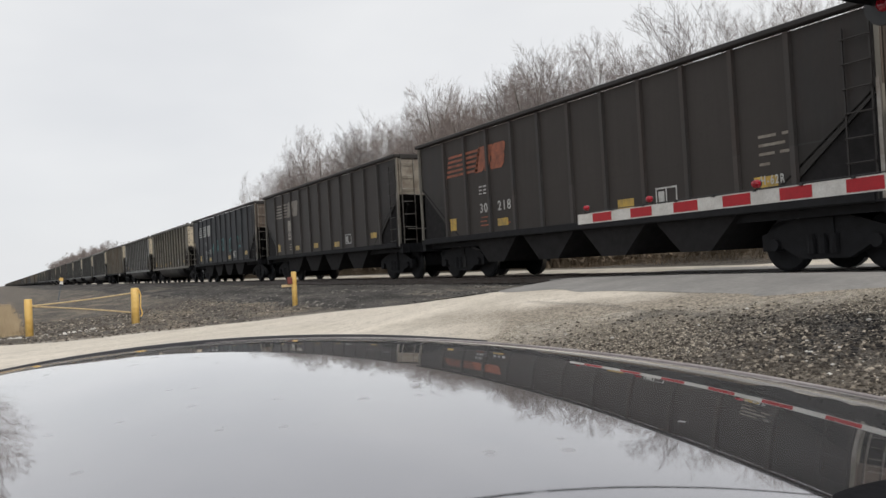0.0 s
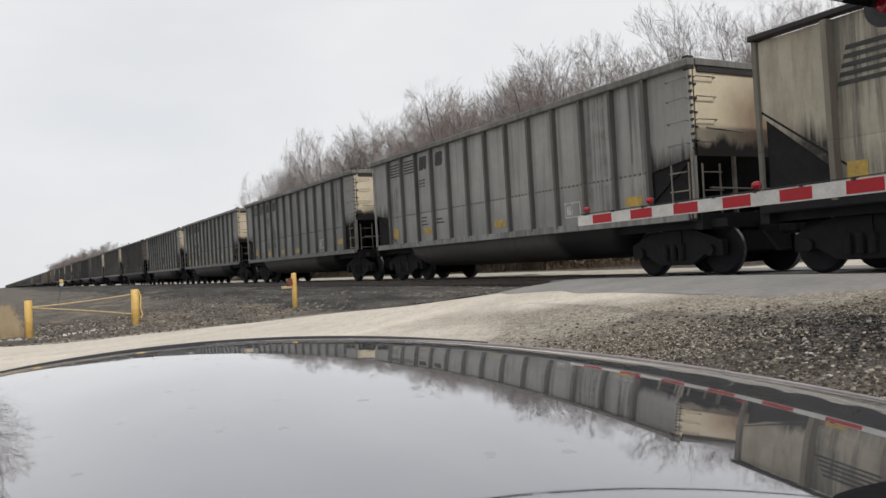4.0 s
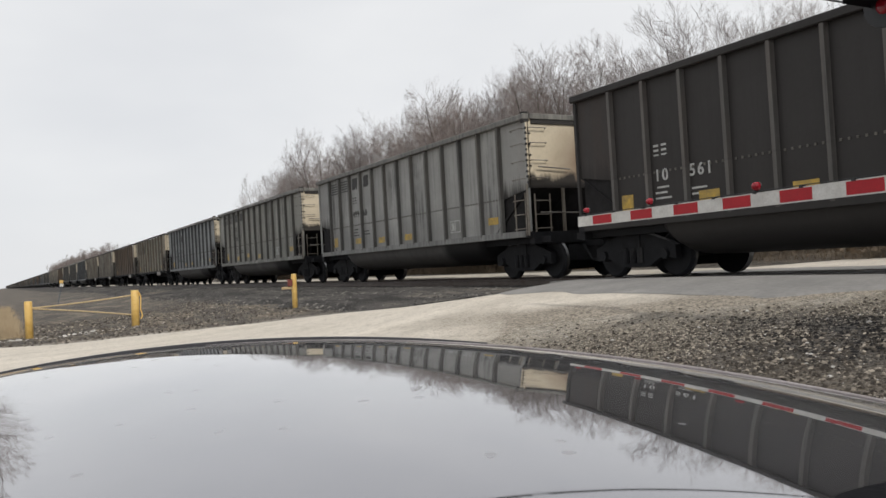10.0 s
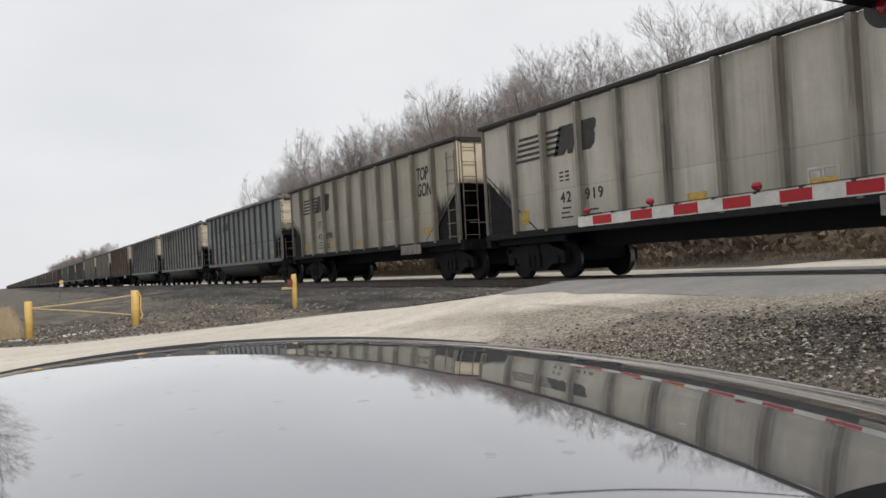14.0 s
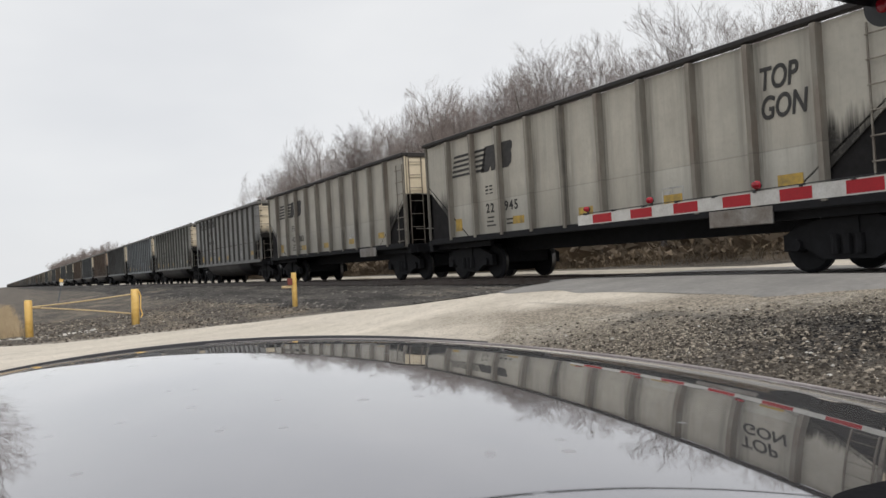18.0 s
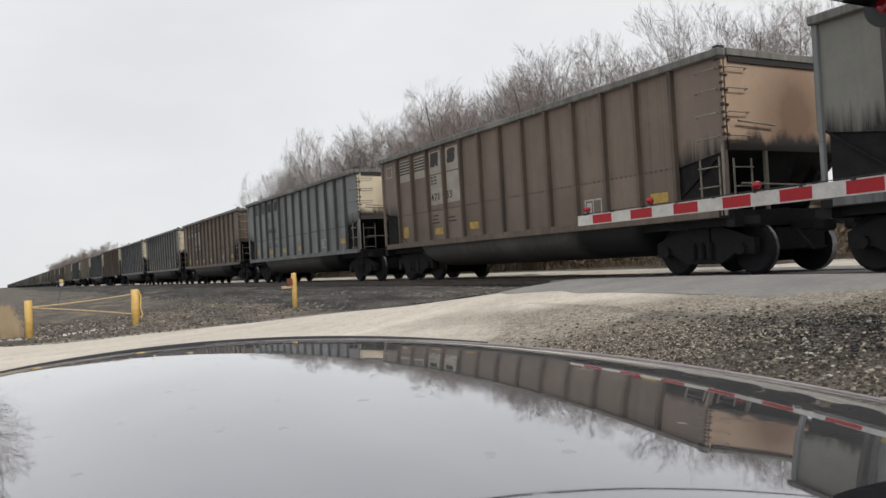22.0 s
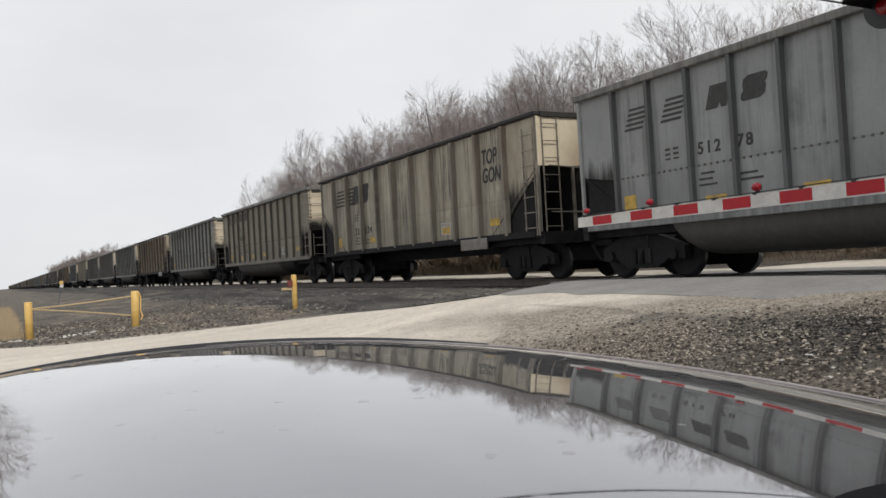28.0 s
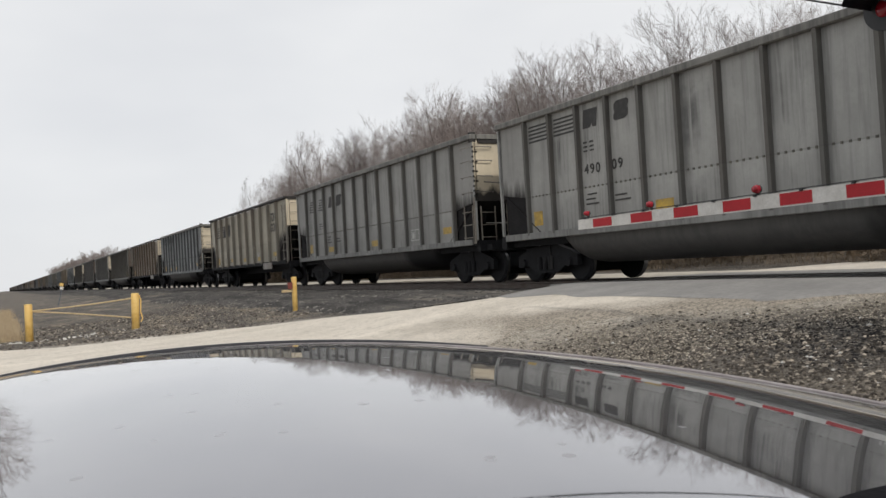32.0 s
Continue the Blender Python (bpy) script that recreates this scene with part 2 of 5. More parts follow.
def ground_material():
    """Bare coal-stained earth and gravel with paler stony patches."""
    m, n, l, p = nodes("gravelly_earth")
    v = place(n, l, vary=False)
    big, mid = noise_tex(n, l, v, 0.16, 5.0), noise_tex(n, l, v, 1.1, 6.0, 0.7)
    fine, grit = noise_tex(n, l, v, 9.0, 6.0, 0.75), noise_tex(n, l, v, 38.0, 3.0)
    c = blend(n, l, band(n, l, mid, 0.35, 0.68), (0.125, 0.1, 0.076), (0.045, 0.037, 0.032))
    c = blend(n, l, times(n, l, band(n, l, big, 0.5, 0.68), 0.7), c, (0.2, 0.17, 0.13))
    c = blend(n, l, times(n, l, band(n, l, noise_tex(n, l, place(n, l, (0.5, 1.6, 1), vary=False), 0.9, 6.0, 0.7), 0.5, 0.6), 0.8), c, (0.045, 0.038, 0.034))
    c = blend(n, l, times(n, l, band(n, l, fine, 0.5, 0.75), 0.75), c, (0.045, 0.04, 0.037))
    tracks = noise_tex(n, l, place(n, l, (0.16, 0.5, 1), vary=False), 1.6, 8.0, 0.72)
    c = blend(n, l, times(n, l, band(n, l, tracks, 0.5, 0.57), 0.85), c, (0.022, 0.018, 0.015))
    c = blend(n, l, times(n, l, band(n, l, tracks, 0.46, 0.38), 0.75), c, (0.25, 0.2, 0.14))
    lot = n.new("ShaderNodeSeparateXYZ")
    l.new(v, lot.inputs[0])
    c = blend(n, l, times(n, l, band(n, l, lot.outputs["X"], -12.0, -9.5), 0.65), c, blend(n, l, band(n, l, fine, 0.4, 0.62), (0.12, 0.098, 0.075), (0.028, 0.023, 0.019)))
    for kind, tone, other in (("dust", (0.56, 0.51, 0.44), (0.2, 0.18, 0.15)), ("litter", (0.42, 0.3, 0.18), (0.16, 0.115, 0.07))):
        layer = n.new("ShaderNodeAttribute")
        layer.attribute_name = kind
        c = blend(n, l, layer.outputs["Fac"], c, blend(n, l, band(n, l, fine, 0.42, 0.66), tone, other))
    off = n.new("ShaderNodeVectorMath")
    off.operation, off.inputs[1].default_value = "DISTANCE", (COAL[0], COAL[1], COAL[2])
    l.new(v, off.inputs[0])
    ragged = n.new("ShaderNodeMath")
    ragged.operation, ragged.inputs[1].default_value = "MULTIPLY_ADD", 2.4
    l.new(mid, ragged.inputs[0])
    l.new(off.outputs["Value"], ragged.inputs[2])
    c = blend(n, l, times(n, l, band(n, l, ragged.outputs[0], 3.1, 1.8), 0.85), c, (0.022, 0.02, 0.019))
    for size, amount in ((26.0, 0.5), (60.0, 0.4)):
        cells = n.new("ShaderNodeTexVoronoi")
        cells.inputs["Scale"].default_value = size
        l.new(v, cells.inputs["Vector"])
        tone = n.new("ShaderNodeSeparateColor")
        l.new(cells.outputs["Color"], tone.inputs[0])
        c = blend(n, l, times(n, l, band(n, l, tone.outputs[0], 0.62, 0.95), amount), c, (0.27, 0.245, 0.21))
        c = blend(n, l, times(n, l, band(n, l, tone.outputs[1], 0.6, 0.9), amount * 0.8), c, (0.03, 0.027, 0.025))
    c = blend(n, l, times(n, l, band(n, l, grit, 0.58, 0.75), 0.4), c, (0.36, 0.34, 0.31))
    l.new(c, p.inputs["Base Color"])
    p.inputs["Roughness"].default_value = 0.95
    bump(n, l, p, fine, 0.9, 0.05)
    return m


def road_material():
    """Pale dusty compacted gravel with faint wheel tracks."""
    m, n, l, p = nodes("dusty_gravel_road")
    v = place(n, l, vary=False)
    mid, fine = noise_tex(n, l, v, 0.7, 6.0), noise_tex(n, l, v, 22.0, 5.0, 0.7)
    lanes = noise_tex(n, l, place(n, l, (0.9, 0.12, 1), vary=False), 1.0, 5.0, 0.65)
    c = blend(n, l, band(n, l, lanes, 0.36, 0.66), (0.71, 0.65, 0.565), (0.59, 0.54, 0.47))
    c = blend(n, l, times(n, l, band(n, l, mid, 0.45, 0.7), 0.4), c, (0.49, 0.445, 0.375))
    c = blend(n, l, times(n, l, band(n, l, fine, 0.52, 0.68), 0.6), c, (0.24, 0.215, 0.185))
    grit = noise_tex(n, l, v, 5.0, 6.0, 0.75)
    c = blend(n, l, times(n, l, band(n, l, grit, 0.5, 0.7), 0.45), c, (0.27, 0.24, 0.2))
    worn = n.new("ShaderNodeAttribute")
    worn.attribute_name = "worn"
    rag = n.new("ShaderNodeMath")
    rag.operation, rag.inputs[1].default_value = "MULTIPLY_ADD", 0.9
    l.new(mid, rag.inputs[0])
    l.new(worn.outputs["Fac"], rag.inputs[2])
    c = blend(n, l, times(n, l, band(n, l, rag.outputs[0], 0.75, 1.25), 0.9), c, blend(n, l, band(n, l, fine, 0.4, 0.62), (0.36, 0.315, 0.255), (0.1, 0.086, 0.07)))
    l.new(c, p.inputs["Base Color"])
    p.inputs["Roughness"].default_value = 0.9
    bump(n, l, p, fine, 0.7, 0.03)
    return m


def stone_material(name, lo, hi, bias=1.0):
    m, n, l, p = nodes(name)
    geo = n.new("ShaderNodeNewGeometry")
    f = noise_tex(n, l, place(n, l, vary=False), 30.0, 4.0)
    odds = n.new("ShaderNodeMath")
    odds.operation, odds.inputs[1].default_value = "POWER", bias
    l.new(geo.outputs["Random Per Island"], odds.inputs[0])
    c = blend(n, l, odds.outputs[0], lo, hi)
    c = blend(n, l, times(n, l, band(n, l, f, 0.45, 0.7), 0.4), c, tuple(0.5 * k for k in lo))
    l.new(c, p.inputs["Base Color"])
    p.inputs["Roughness"].default_value = 0.9
    return m


def car_paint():
    m, n, l, p = nodes("dark_metallic_car_paint")
    v = place(n, l, vary=False)
    dust, fleck = noise_tex(n, l, v, 5.0, 5.0), noise_tex(n, l, v, 160.0, 2.0)
    c = blend(n, l, times(n, l, band(n, l, dust, 0.4, 0.75), 0.3), (0.238, 0.236, 0.262), (0.285, 0.278, 0.286))
    cells = n.new("ShaderNodeTexVoronoi")
    cells.inputs["Scale"].default_value = 58.0
    l.new(v, cells.inputs["Vector"])
    lot = n.new("ShaderNodeSeparateColor")
    l.new(cells.outputs["Color"], lot.inputs[0])
    spot = n.new("ShaderNodeMath")
    spot.operation = "MULTIPLY"
    l.new(band(n, l, cells.outputs["Distance"], 0.26, 0.12), spot.inputs[0])
    l.new(band(n, l, lot.outputs[0], 0.74, 0.98), spot.inputs[1])
    film = n.new("ShaderNodeMath")
    film.operation, film.use_clamp = "MULTIPLY_ADD", True
    l.new(spot.outputs[0], film.inputs[0])
    film.inputs[1].default_value = 0.36
    l.new(times(n, l, band(n, l, noise_tex(n, l, v, 9.0, 6.0, 0.7), 0.45, 0.75), 0.12), film.inputs[2])
    c = blend(n, l, film.outputs[0], c, (0.26, 0.245, 0.24))
    l.new(c, p.inputs["Base Color"])
    l.new(band(n, l, film.outputs[0], 1.03, -0.05), p.inputs["Metallic"])
    l.new(times(n, l, band(n, l, spot.outputs[0], -0.05, 0.95), 0.5), p.inputs["Roughness"])
    p.inputs["Sheen Weight"].default_value, p.inputs["Sheen Roughness"].default_value = 0.17, 0.3
    p.inputs["Coat Weight"].default_value, p.inputs["Coat Roughness"].default_value = 1.0, 0.02
    p.inputs["Sheen Tint"].default_value = (0.9, 0.88, 0.88, 1)
    wave = noise_tex(n, l, v, 7.0, 2.0)
    bump(n, l, p, wave, 0.006, 0.01)
    return m


def bed_material():
    m, n, l, p = nodes("ballast_bed")
    v = place(n, l, vary=False)
    cells = n.new("ShaderNodeTexVoronoi")
    cells.inputs["Scale"].default_value = 16.0
    l.new(v, cells.inputs["Vector"])
    mid = noise_tex(n, l, v, 0.8, 5.0)
    c = blend(n, l, cells.outputs["Distance"], (0.125, 0.115, 0.105), (0.028, 0.026, 0.025))
    c = blend(n, l, times(n, l, band(n, l, mid, 0.45, 0.65), 0.6), c, (0.05, 0.045, 0.042))
    l.new(c, p.inputs["Base Color"])
    p.inputs["Roughness"].default_value = 0.95
    tracks = noise_tex(n, l, place(n, l, (0.16, 0.8, 1), vary=False), 1.8, 8.0, 0.74)
    c = blend(n, l, times(n, l, band(n, l, tracks, 0.47, 0.56), 0.85), c, (0.018, 0.016, 0.015))
    c = blend(n, l, times(n, l, band(n, l, tracks, 0.43, 0.36), 0.6), c, (0.2, 0.175, 0.145))
    l.new(c, p.inputs["Base Color"])
    inv = times(n, l, cells.outputs["Distance"], -1.0)
    bump(n, l, p, inv, 0.9, 0.05)
    return m


M.update(bed=bed_material(), earth=ground_material(), road=road_material(), ballast=stone_material("ballast_stone", (0.035, 0.033, 0.032), (0.26, 0.245, 0.225), 1.9),
         pebble=stone_material("mixed_gravel", (0.034, 0.027, 0.021), (0.46, 0.405, 0.335), 3.6), shoulder=stone_material("fine_pale_gravel", (0.17, 0.148, 0.118), (0.54, 0.49, 0.405), 1.2), lime=stone_material("white_stone", (0.4, 0.39, 0.37), (0.62, 0.6, 0.57)),
         car=car_paint(), asphalt=plain("worn_asphalt", (0.3, 0.29, 0.28), (0.22, 0.215, 0.21), scale=1.3, rough=0.85, relief=0.5, vary=False))
glass, gn, gl_, gp = nodes("tinted_glass")
gp.inputs["Base Color"].default_value, gp.inputs["Roughness"].default_value = (0.03, 0.035, 0.035, 1), 0.03
M["glass"] = glass


# ---- mesh helpers ----
def box(bm, x0, x1, y0, y1, z0, z1, bevel=0.0):
    v = [bm.verts.new((x, y, z)) for x in (x0, x1) for y in (y0, y1) for z in (z0, z1)]
    faces = [bm.faces.new([v[i] for i in q]) for q in ((0, 1, 3, 2), (4, 6, 7, 5), (0, 4, 5, 1), (2, 3, 7, 6), (0, 2, 6, 4), (1, 5, 7, 3))]
    if bevel:
        edges = {e for f in faces for e in f.edges}
        bmesh.ops.bevel(bm, geom=list(edges), offset=bevel, segments=1, affect="EDGES")


def prism(bm, pts, y0, y1):
    """An outline in x and z, drawn out from y0 to y1."""
    a = [bm.verts.new((x, y0, z)) for x, z in pts]
    b = [bm.verts.new((x, y1, z)) for x, z in pts]
    bm.faces.new(a)
    bm.faces.new(b[::-1])
    for i in range(len(pts)):
        j = (i + 1) % len(pts)
        bm.faces.new((a[j], a[i], b[i], b[j]))


def rod(bm, p, q, r, seg=6, r2=None):
    p, q = Vector(p), Vector(q)
    m = (q - p).to_track_quat("Z", "Y").to_matrix()
    r2 = r if r2 is None else r2
    a = [bm.verts.new(p + m @ Vector((r * math.cos(k * math.tau / seg), r * math.sin(k * math.tau / seg), 0))) for k in range(seg)]
    b = [bm.verts.new(q + m @ Vector((r2 * math.cos(k * math.tau / seg), r2 * math.sin(k * math.tau / seg), 0))) for k in range(seg)]
    for k in range(seg):
        bm.faces.new((a[k], a[(k + 1) % seg], b[(k + 1) % seg], b[k]))
    bm.faces.new(a[::-1])
    bm.faces.new(b)


def lathe(bm, profile, centre, axis="y", seg=20):
    """Turns a profile of (along, radius) round an axis."""
    rings = []
    for along, r in profile:
        ring = []
        for k in range(seg):
            a, c, s = k, math.cos(k * math.tau / seg) * r, math.sin(k * math.tau / seg) * r
            d = Vector((c, along, s)) if axis == "y" else Vector((along, c, s)) if axis == "x" else Vector((c, s, along))
            ring.append(bm.verts.new(Vector(centre) + d))
        rings.append(ring)
    for a, b in zip(rings, rings[1:]):
        for k in range(seg):
            bm.faces.new((a[k], a[(k + 1) % seg], b[(k + 1) % seg], b[k]))
    bm.faces.new(rings[0][::-1])
    bm.faces.new(rings[-1])


def mesh_of(name, bm, mat=None, smooth=False):
    bmesh.ops.recalc_face_normals(bm, faces=bm.faces)
    me = bpy.data.meshes.new(name)
    bm.to_mesh(me)
    bm.free()
    if smooth:
        me.shade_smooth()
    me.materials.append(mat)
    return me


def part(name, bm, material, parent, label="", smooth=False):
    ob = new(name, mesh_of(name, bm, material, smooth))
    ob.parent = parent
    if label:
        ob["label"] = label
    return ob


def piece(name, me, parent, mat=None, at=None, label=""):
    """One more object on a shared mesh, with a paint of its own."""
    ob = new(name, me)
    ob.parent = parent
    if mat:
        ob.material_slots[0].link = "OBJECT"
        ob.material_slots[0].material = mat
    if at is not None:
        ob.matrix_basis = at
    if label:
        ob["label"] = label
    return ob


def stuff_mesh(name, verts, faces, mat):
    me = bpy.data.meshes.new(name)
    me.from_pydata(verts, [], faces)
    me.materials.append(mat)
    return me


# ---- ground, road, track ----
TRACK_Y, RAIL_Z = 12.25, 0.97
PROFILE_Y = (-2000, -60, -2, 0, 3, 5.4, 7.6, 8.8, 9.6, 10.2, 14.3, 15.8, 18, 60, 2000)
PROFILE_Z = (0.4, 0.1, 0, 0, 0.12, 0.30, 0.68, 0.83, 0.86, 0.80, 0.80, 0.86, 0.9, 1.15, 1.6)
ROAD_Y = (-60, -6, 0, 1.2, 3.1, 5.4, 6.6, 7.2, 7.9, 8.6, 9.7, 16, 24, 60)
ROAD_L = (-26, -24, -23.3, -22, -21.5, -19.7, -17, -15.4, -14.3, -13.7, -13.6, -13.6, -14, -16)
ROAD_R = (-14, -12.2, -11.4, -11.2, -10.8, -10.1, -9.6, -9.1, -8.2, -6.4, -4.6, -4.4, -4.6, -6)


def far_bank(x, y):
    """A low leafy bank beyond the service road."""
    return float(np.interp(y, (20.6, 22.4, 24.5), (0, 0.7, 1)) * np.interp(x, (-26, -19, -16, -13), (0, 1, 1, 0)))


def road_dust(x, y):
    """How far the road's pale dust has spread beside it."""
    if not -6 < y < 10:
        return 0.0
    l, r = np.interp(y, ROAD_Y, ROAD_L), np.interp(y, ROAD_Y, ROAD_R)
    return float(max(0.0, min(1.0, 1 - (x - r - 0.2) / 1.9 if x > r else 1 - (l - x) / 0.9)))


def rise(x, y):
    """Height of the ground."""
    z = float(np.interp(y, PROFILE_Y, PROFILE_Z))
    n = noise.noise((x * 0.35, y * 0.35, 3.0)) * 0.05 + noise.noise((x * 1.3, y * 1.3, 8.0)) * 0.018
    l, r = np.interp(y, ROAD_Y, ROAD_L), np.interp(y, ROAD_Y, ROAD_R)
    on_road = min(1.0, max(0.0, min(x - l, r - x) / 0.8 + 0.6)) if -60 < y < 60 else 0.0
    if x > -13.6:
        z += float(np.interp(y, (7.6, 9.0, 9.6, 10.4, 14.2, 15), (0, 0.05, 0.08, 0.14, 0.14, 0.05)))
    z += 0.8 * far_bank(x, y)
    if abs(y - TRACK_Y) < 2.6:
        n *= 0.2
    return z + n * (1 - on_road) - 0.05 * (1 - on_road) * (y < 9.4) - 0.03 * on_road


def road_height(y):
    return float(np.interp(y, (-60, -2, 0, 3, 5.4, 7.6, 8.8, 9.8, 14.7, 17, 60), (0.1, 0, 0, 0.12, 0.30, 0.68, 0.86, 0.955, 0.955, 0.93, 1.2))) + 0.012


def spread(a, b, step):
    return list(np.arange(a, b, step))


xs = [-2500, -1500, -900, -600, -400, -300, -220, -160, -120, -90, -70, -58] + spread(-50, 8, 0.5) + [10, 14, 20, 30, 45, 70, 110, 180, 300, 600, 1200, 2500]
ys = [-2500, -1200, -600, -300, -150, -80, -50, -30, -20, -14, -10] + spread(-8, 22, 0.4) + [22.5, 24, 27, 31, 37, 46, 60, 90, 140, 240, 450, 900, 2500]
gv = [(x, y, rise(x, y)) for y in ys for x in xs]
nx = len(xs)
gf = [(j * nx + i, j * nx + i + 1, (j + 1) * nx + i + 1, (j + 1) * nx + i) for j in range(len(ys) - 1) for i in range(nx - 1)]
ground = new("ground", stuff_mesh("ground", gv, gf, M["earth"]))
ground.data.shade_smooth()
for kind, spread_of in (("dust", road_dust), ("litter", far_bank)):
    layer = ground.data.attributes.new(kind, "FLOAT", "POINT")
    layer.data.foreach_set("value", [spread_of(p[0], p[1]) for p in gv])
tagged(ground, "bare coal-stained gravelly earth beside the railway", "ground", kind="structure")

rv, rf = [], []
ry = spread(-60, -6, 2.0) + spread(-6, 9.7, 0.35) + [9.9, 10.3]
for y in ry:
    l, r = np.interp(y, ROAD_Y, ROAD_L), np.interp(y, ROAD_Y, ROAD_R)
    l += 0.25 * noise.noise((y * 0.9, 1, 1))
    r += 0.5 * noise.noise((y * 0.8, 5, 1))
    for k in range(13):
        f = k / 12
        rv.append((l + (r - l) * f, y, road_height(y) + 0.03 * math.sin(math.pi * f) - 0.05 * (k in (0, 12)) + 0.01 * noise.noise((l + (r - l) * f, y, 2))))
for j in range(len(ry) - 1):
    rf += [(j * 13 + k, j * 13 + k + 1, j * 13 + k + 14, j * 13 + k + 13) for k in range(12)]
road = new("road", stuff_mesh("road", rv, rf, M["road"]))
road.data.shade_smooth()
layer = road.data.attributes.new("worn", "FLOAT", "POINT")
layer.data.foreach_set("value", [float(np.interp(k % 13, (5, 12), (0.0, 1.0)) * np.interp(ry[k // 13], (4.5, 7.0), (0.25, 1.0))) for k in range(len(rv))])
tagged(road, "pale dusty gravel road climbing to the level crossing", "road", kind="structure")

CROSS = (-14.2, -3.0)
bm = bmesh.new()
gauge = 0.7175
spans = ((10.3, TRACK_Y - gauge - 0.1), (TRACK_Y - gauge + 0.13, TRACK_Y + gauge - 0.13), (TRACK_Y + gauge + 0.1, 15.2))
crossing = tagged(new("crossing_pavement"), "worn grey asphalt level crossing between the rails", "road", kind="structure")
for y0, y1 in spans:
    bm = bmesh.new()
    box(bm, CROSS[0], CROSS[1], y0, y1, 0.70, 0.962)
    part("asphalt_strip", bm, M["asphalt"], crossing)
av, af = [], []
for j, y in enumerate((8.45, 8.6, 9.0, 9.6, 9.9, 10.3)):
    l, r = np.interp(y, ROAD_Y, ROAD_L), np.interp(y, ROAD_Y, ROAD_R)
    for k in range(25):
        f = k / 24
        x = l + 0.15 + (r - l - 0.3) * f
        yy = y + (0.28 * noise.noise((x * 0.9, 4, 4)) if j == 0 else 0.0)
        av.append((x, yy, road_height(yy) + 0.03 * math.sin(math.pi * f) + (0.004 if j == 0 else 0.016) - 0.09 * (k in (0, 24))))
    if j:
        af += [(25 * j - 25 + k, 25 * j - 24 + k, 25 * j + 1 + k, 25 * j + k) for k in range(24)]
apron = new("asphalt_apron", stuff_mesh("asphalt_apron", av, af, M["asphalt"]))
apron.parent = crossing
bv, bf = [], []
bys = (6.6, 7.4, 8.2, 9.0, 9.6, 10.2, 10.9)
bxs = [-400, -200, -120, -80, -60] + spread(-48, -13.5, 0.5)
for j, y in enumerate(bys):
    for x in bxs:
        l = float(np.interp(y, ROAD_Y, ROAD_L)) - 0.1
        xx, yy = min(x, l), y + (0.5 * noise.noise((x * 0.4, 2, 9)) if j == 0 else 0)
        bv.append((xx, yy, rise(xx, yy) + (-0.02 if j == 0 else 0.03) + 0.02 * noise.noise((xx * 3, yy * 3, 1))))
    if j:
        w_ = len(bxs)
        bf += [(w_ * j - w_ + k, w_ * j - w_ + k + 1, w_ * j + k + 1, w_ * j + k) for k in range(w_ - 1)]
bank = tagged(new("ballast_bank", stuff_mesh("ballast_bank", bv, bf, M["bed"])), "bank of dark dusty ballast below the track", "ballast", kind="structure")
bm = bmesh.new()
far_v, far_f = [], []
for j, y in enumerate((15.2, 16.5, 18, 22, 30, 60)):
    l, r = np.interp(y, ROAD_Y, ROAD_L), np.interp(y, ROAD_Y, ROAD_R)
    far_v += [(l - 1, y, road_height(y)), (r + 1.5, y, road_height(y))]
    if j:
        far_f.append((2 * j - 2, 2 * j - 1, 2 * j + 1, 2 * j))
bm.free()
far_road = tagged(new("road", stuff_mesh("far_road", far_v, far_f, M["road"])), "pale gravel road beyond the level crossing", "road", kind="structure")

yv, yf = [], []
for j, y in enumerate((15.5, 16.5, 18.0, 20.0)):
    for x in (-420, -200, -90, -50, -30, -14.5):
        yv.append((x, y + 0.5 * math.sin(x), 0.935 if j in (1, 2) else 0.7))
    if j:
        yf += [(6 * j - 6 + k, 6 * j - 5 + k, 6 * j + 1 + k, 6 * j + k) for k in range(5)]
yard = tagged(new("service_road", stuff_mesh("service_road", yv, yf, plain("packed_gravel", (0.52, 0.48, 0.41), (0.38, 0.35, 0.3), scale=1.5, rough=0.9, vary=False))), "pale gravel service road along the far side of the track", "road", kind="structure")

track = tagged(new("track"), "railway track on dark stone ballast", "track", kind="structure")
for side in (-1, 1):
    y = TRACK_Y + side * (gauge + 0.035)
    bm = bmesh.new()
    prof = [(-0.07, 0.79), (0.07, 0.79), (0.07, 0.8), (0.012, 0.82), (0.012, 0.925), (0.036, 0.935), (0.036, 0.97), (-0.036, 0.97), (-0.036, 0.935), (-0.012, 0.925), (-0.012, 0.82), (-0.07, 0.8)]
    a = [bm.verts.new((-1900, y + u, z)) for u, z in prof]
    b = [bm.verts.new((400, y + u, z)) for u, z in prof]
    for i in range(len(prof)):
        j = (i + 1) % len(prof)
        bm.faces.new((a[i], a[j], b[j], b[i]))
    part("rail", bm, M["rail"], track, "dull brown steel rail")
bm = bmesh.new()
box(bm, -0.115, 0.115, -1.3, 1.3, -0.09, 0.09, 0.012)
tie_mesh = mesh_of("tie", bm, M["tie"])
x = CROSS[0] - 0.3
while x > -60:
    piece("tie", tie_mesh, track, at=pose(x, TRACK_Y + random.uniform(-0.03, 0.03), 0.725, 0, 0, random.uniform(-1, 1)))
    x -= 0.53
bm = bmesh.new()
box(bm, -1900, -60, TRACK_Y - 1.3, TRACK_Y + 1.3, 0.6, 0.805)
part("far_ties", bm, M["tie"], track)


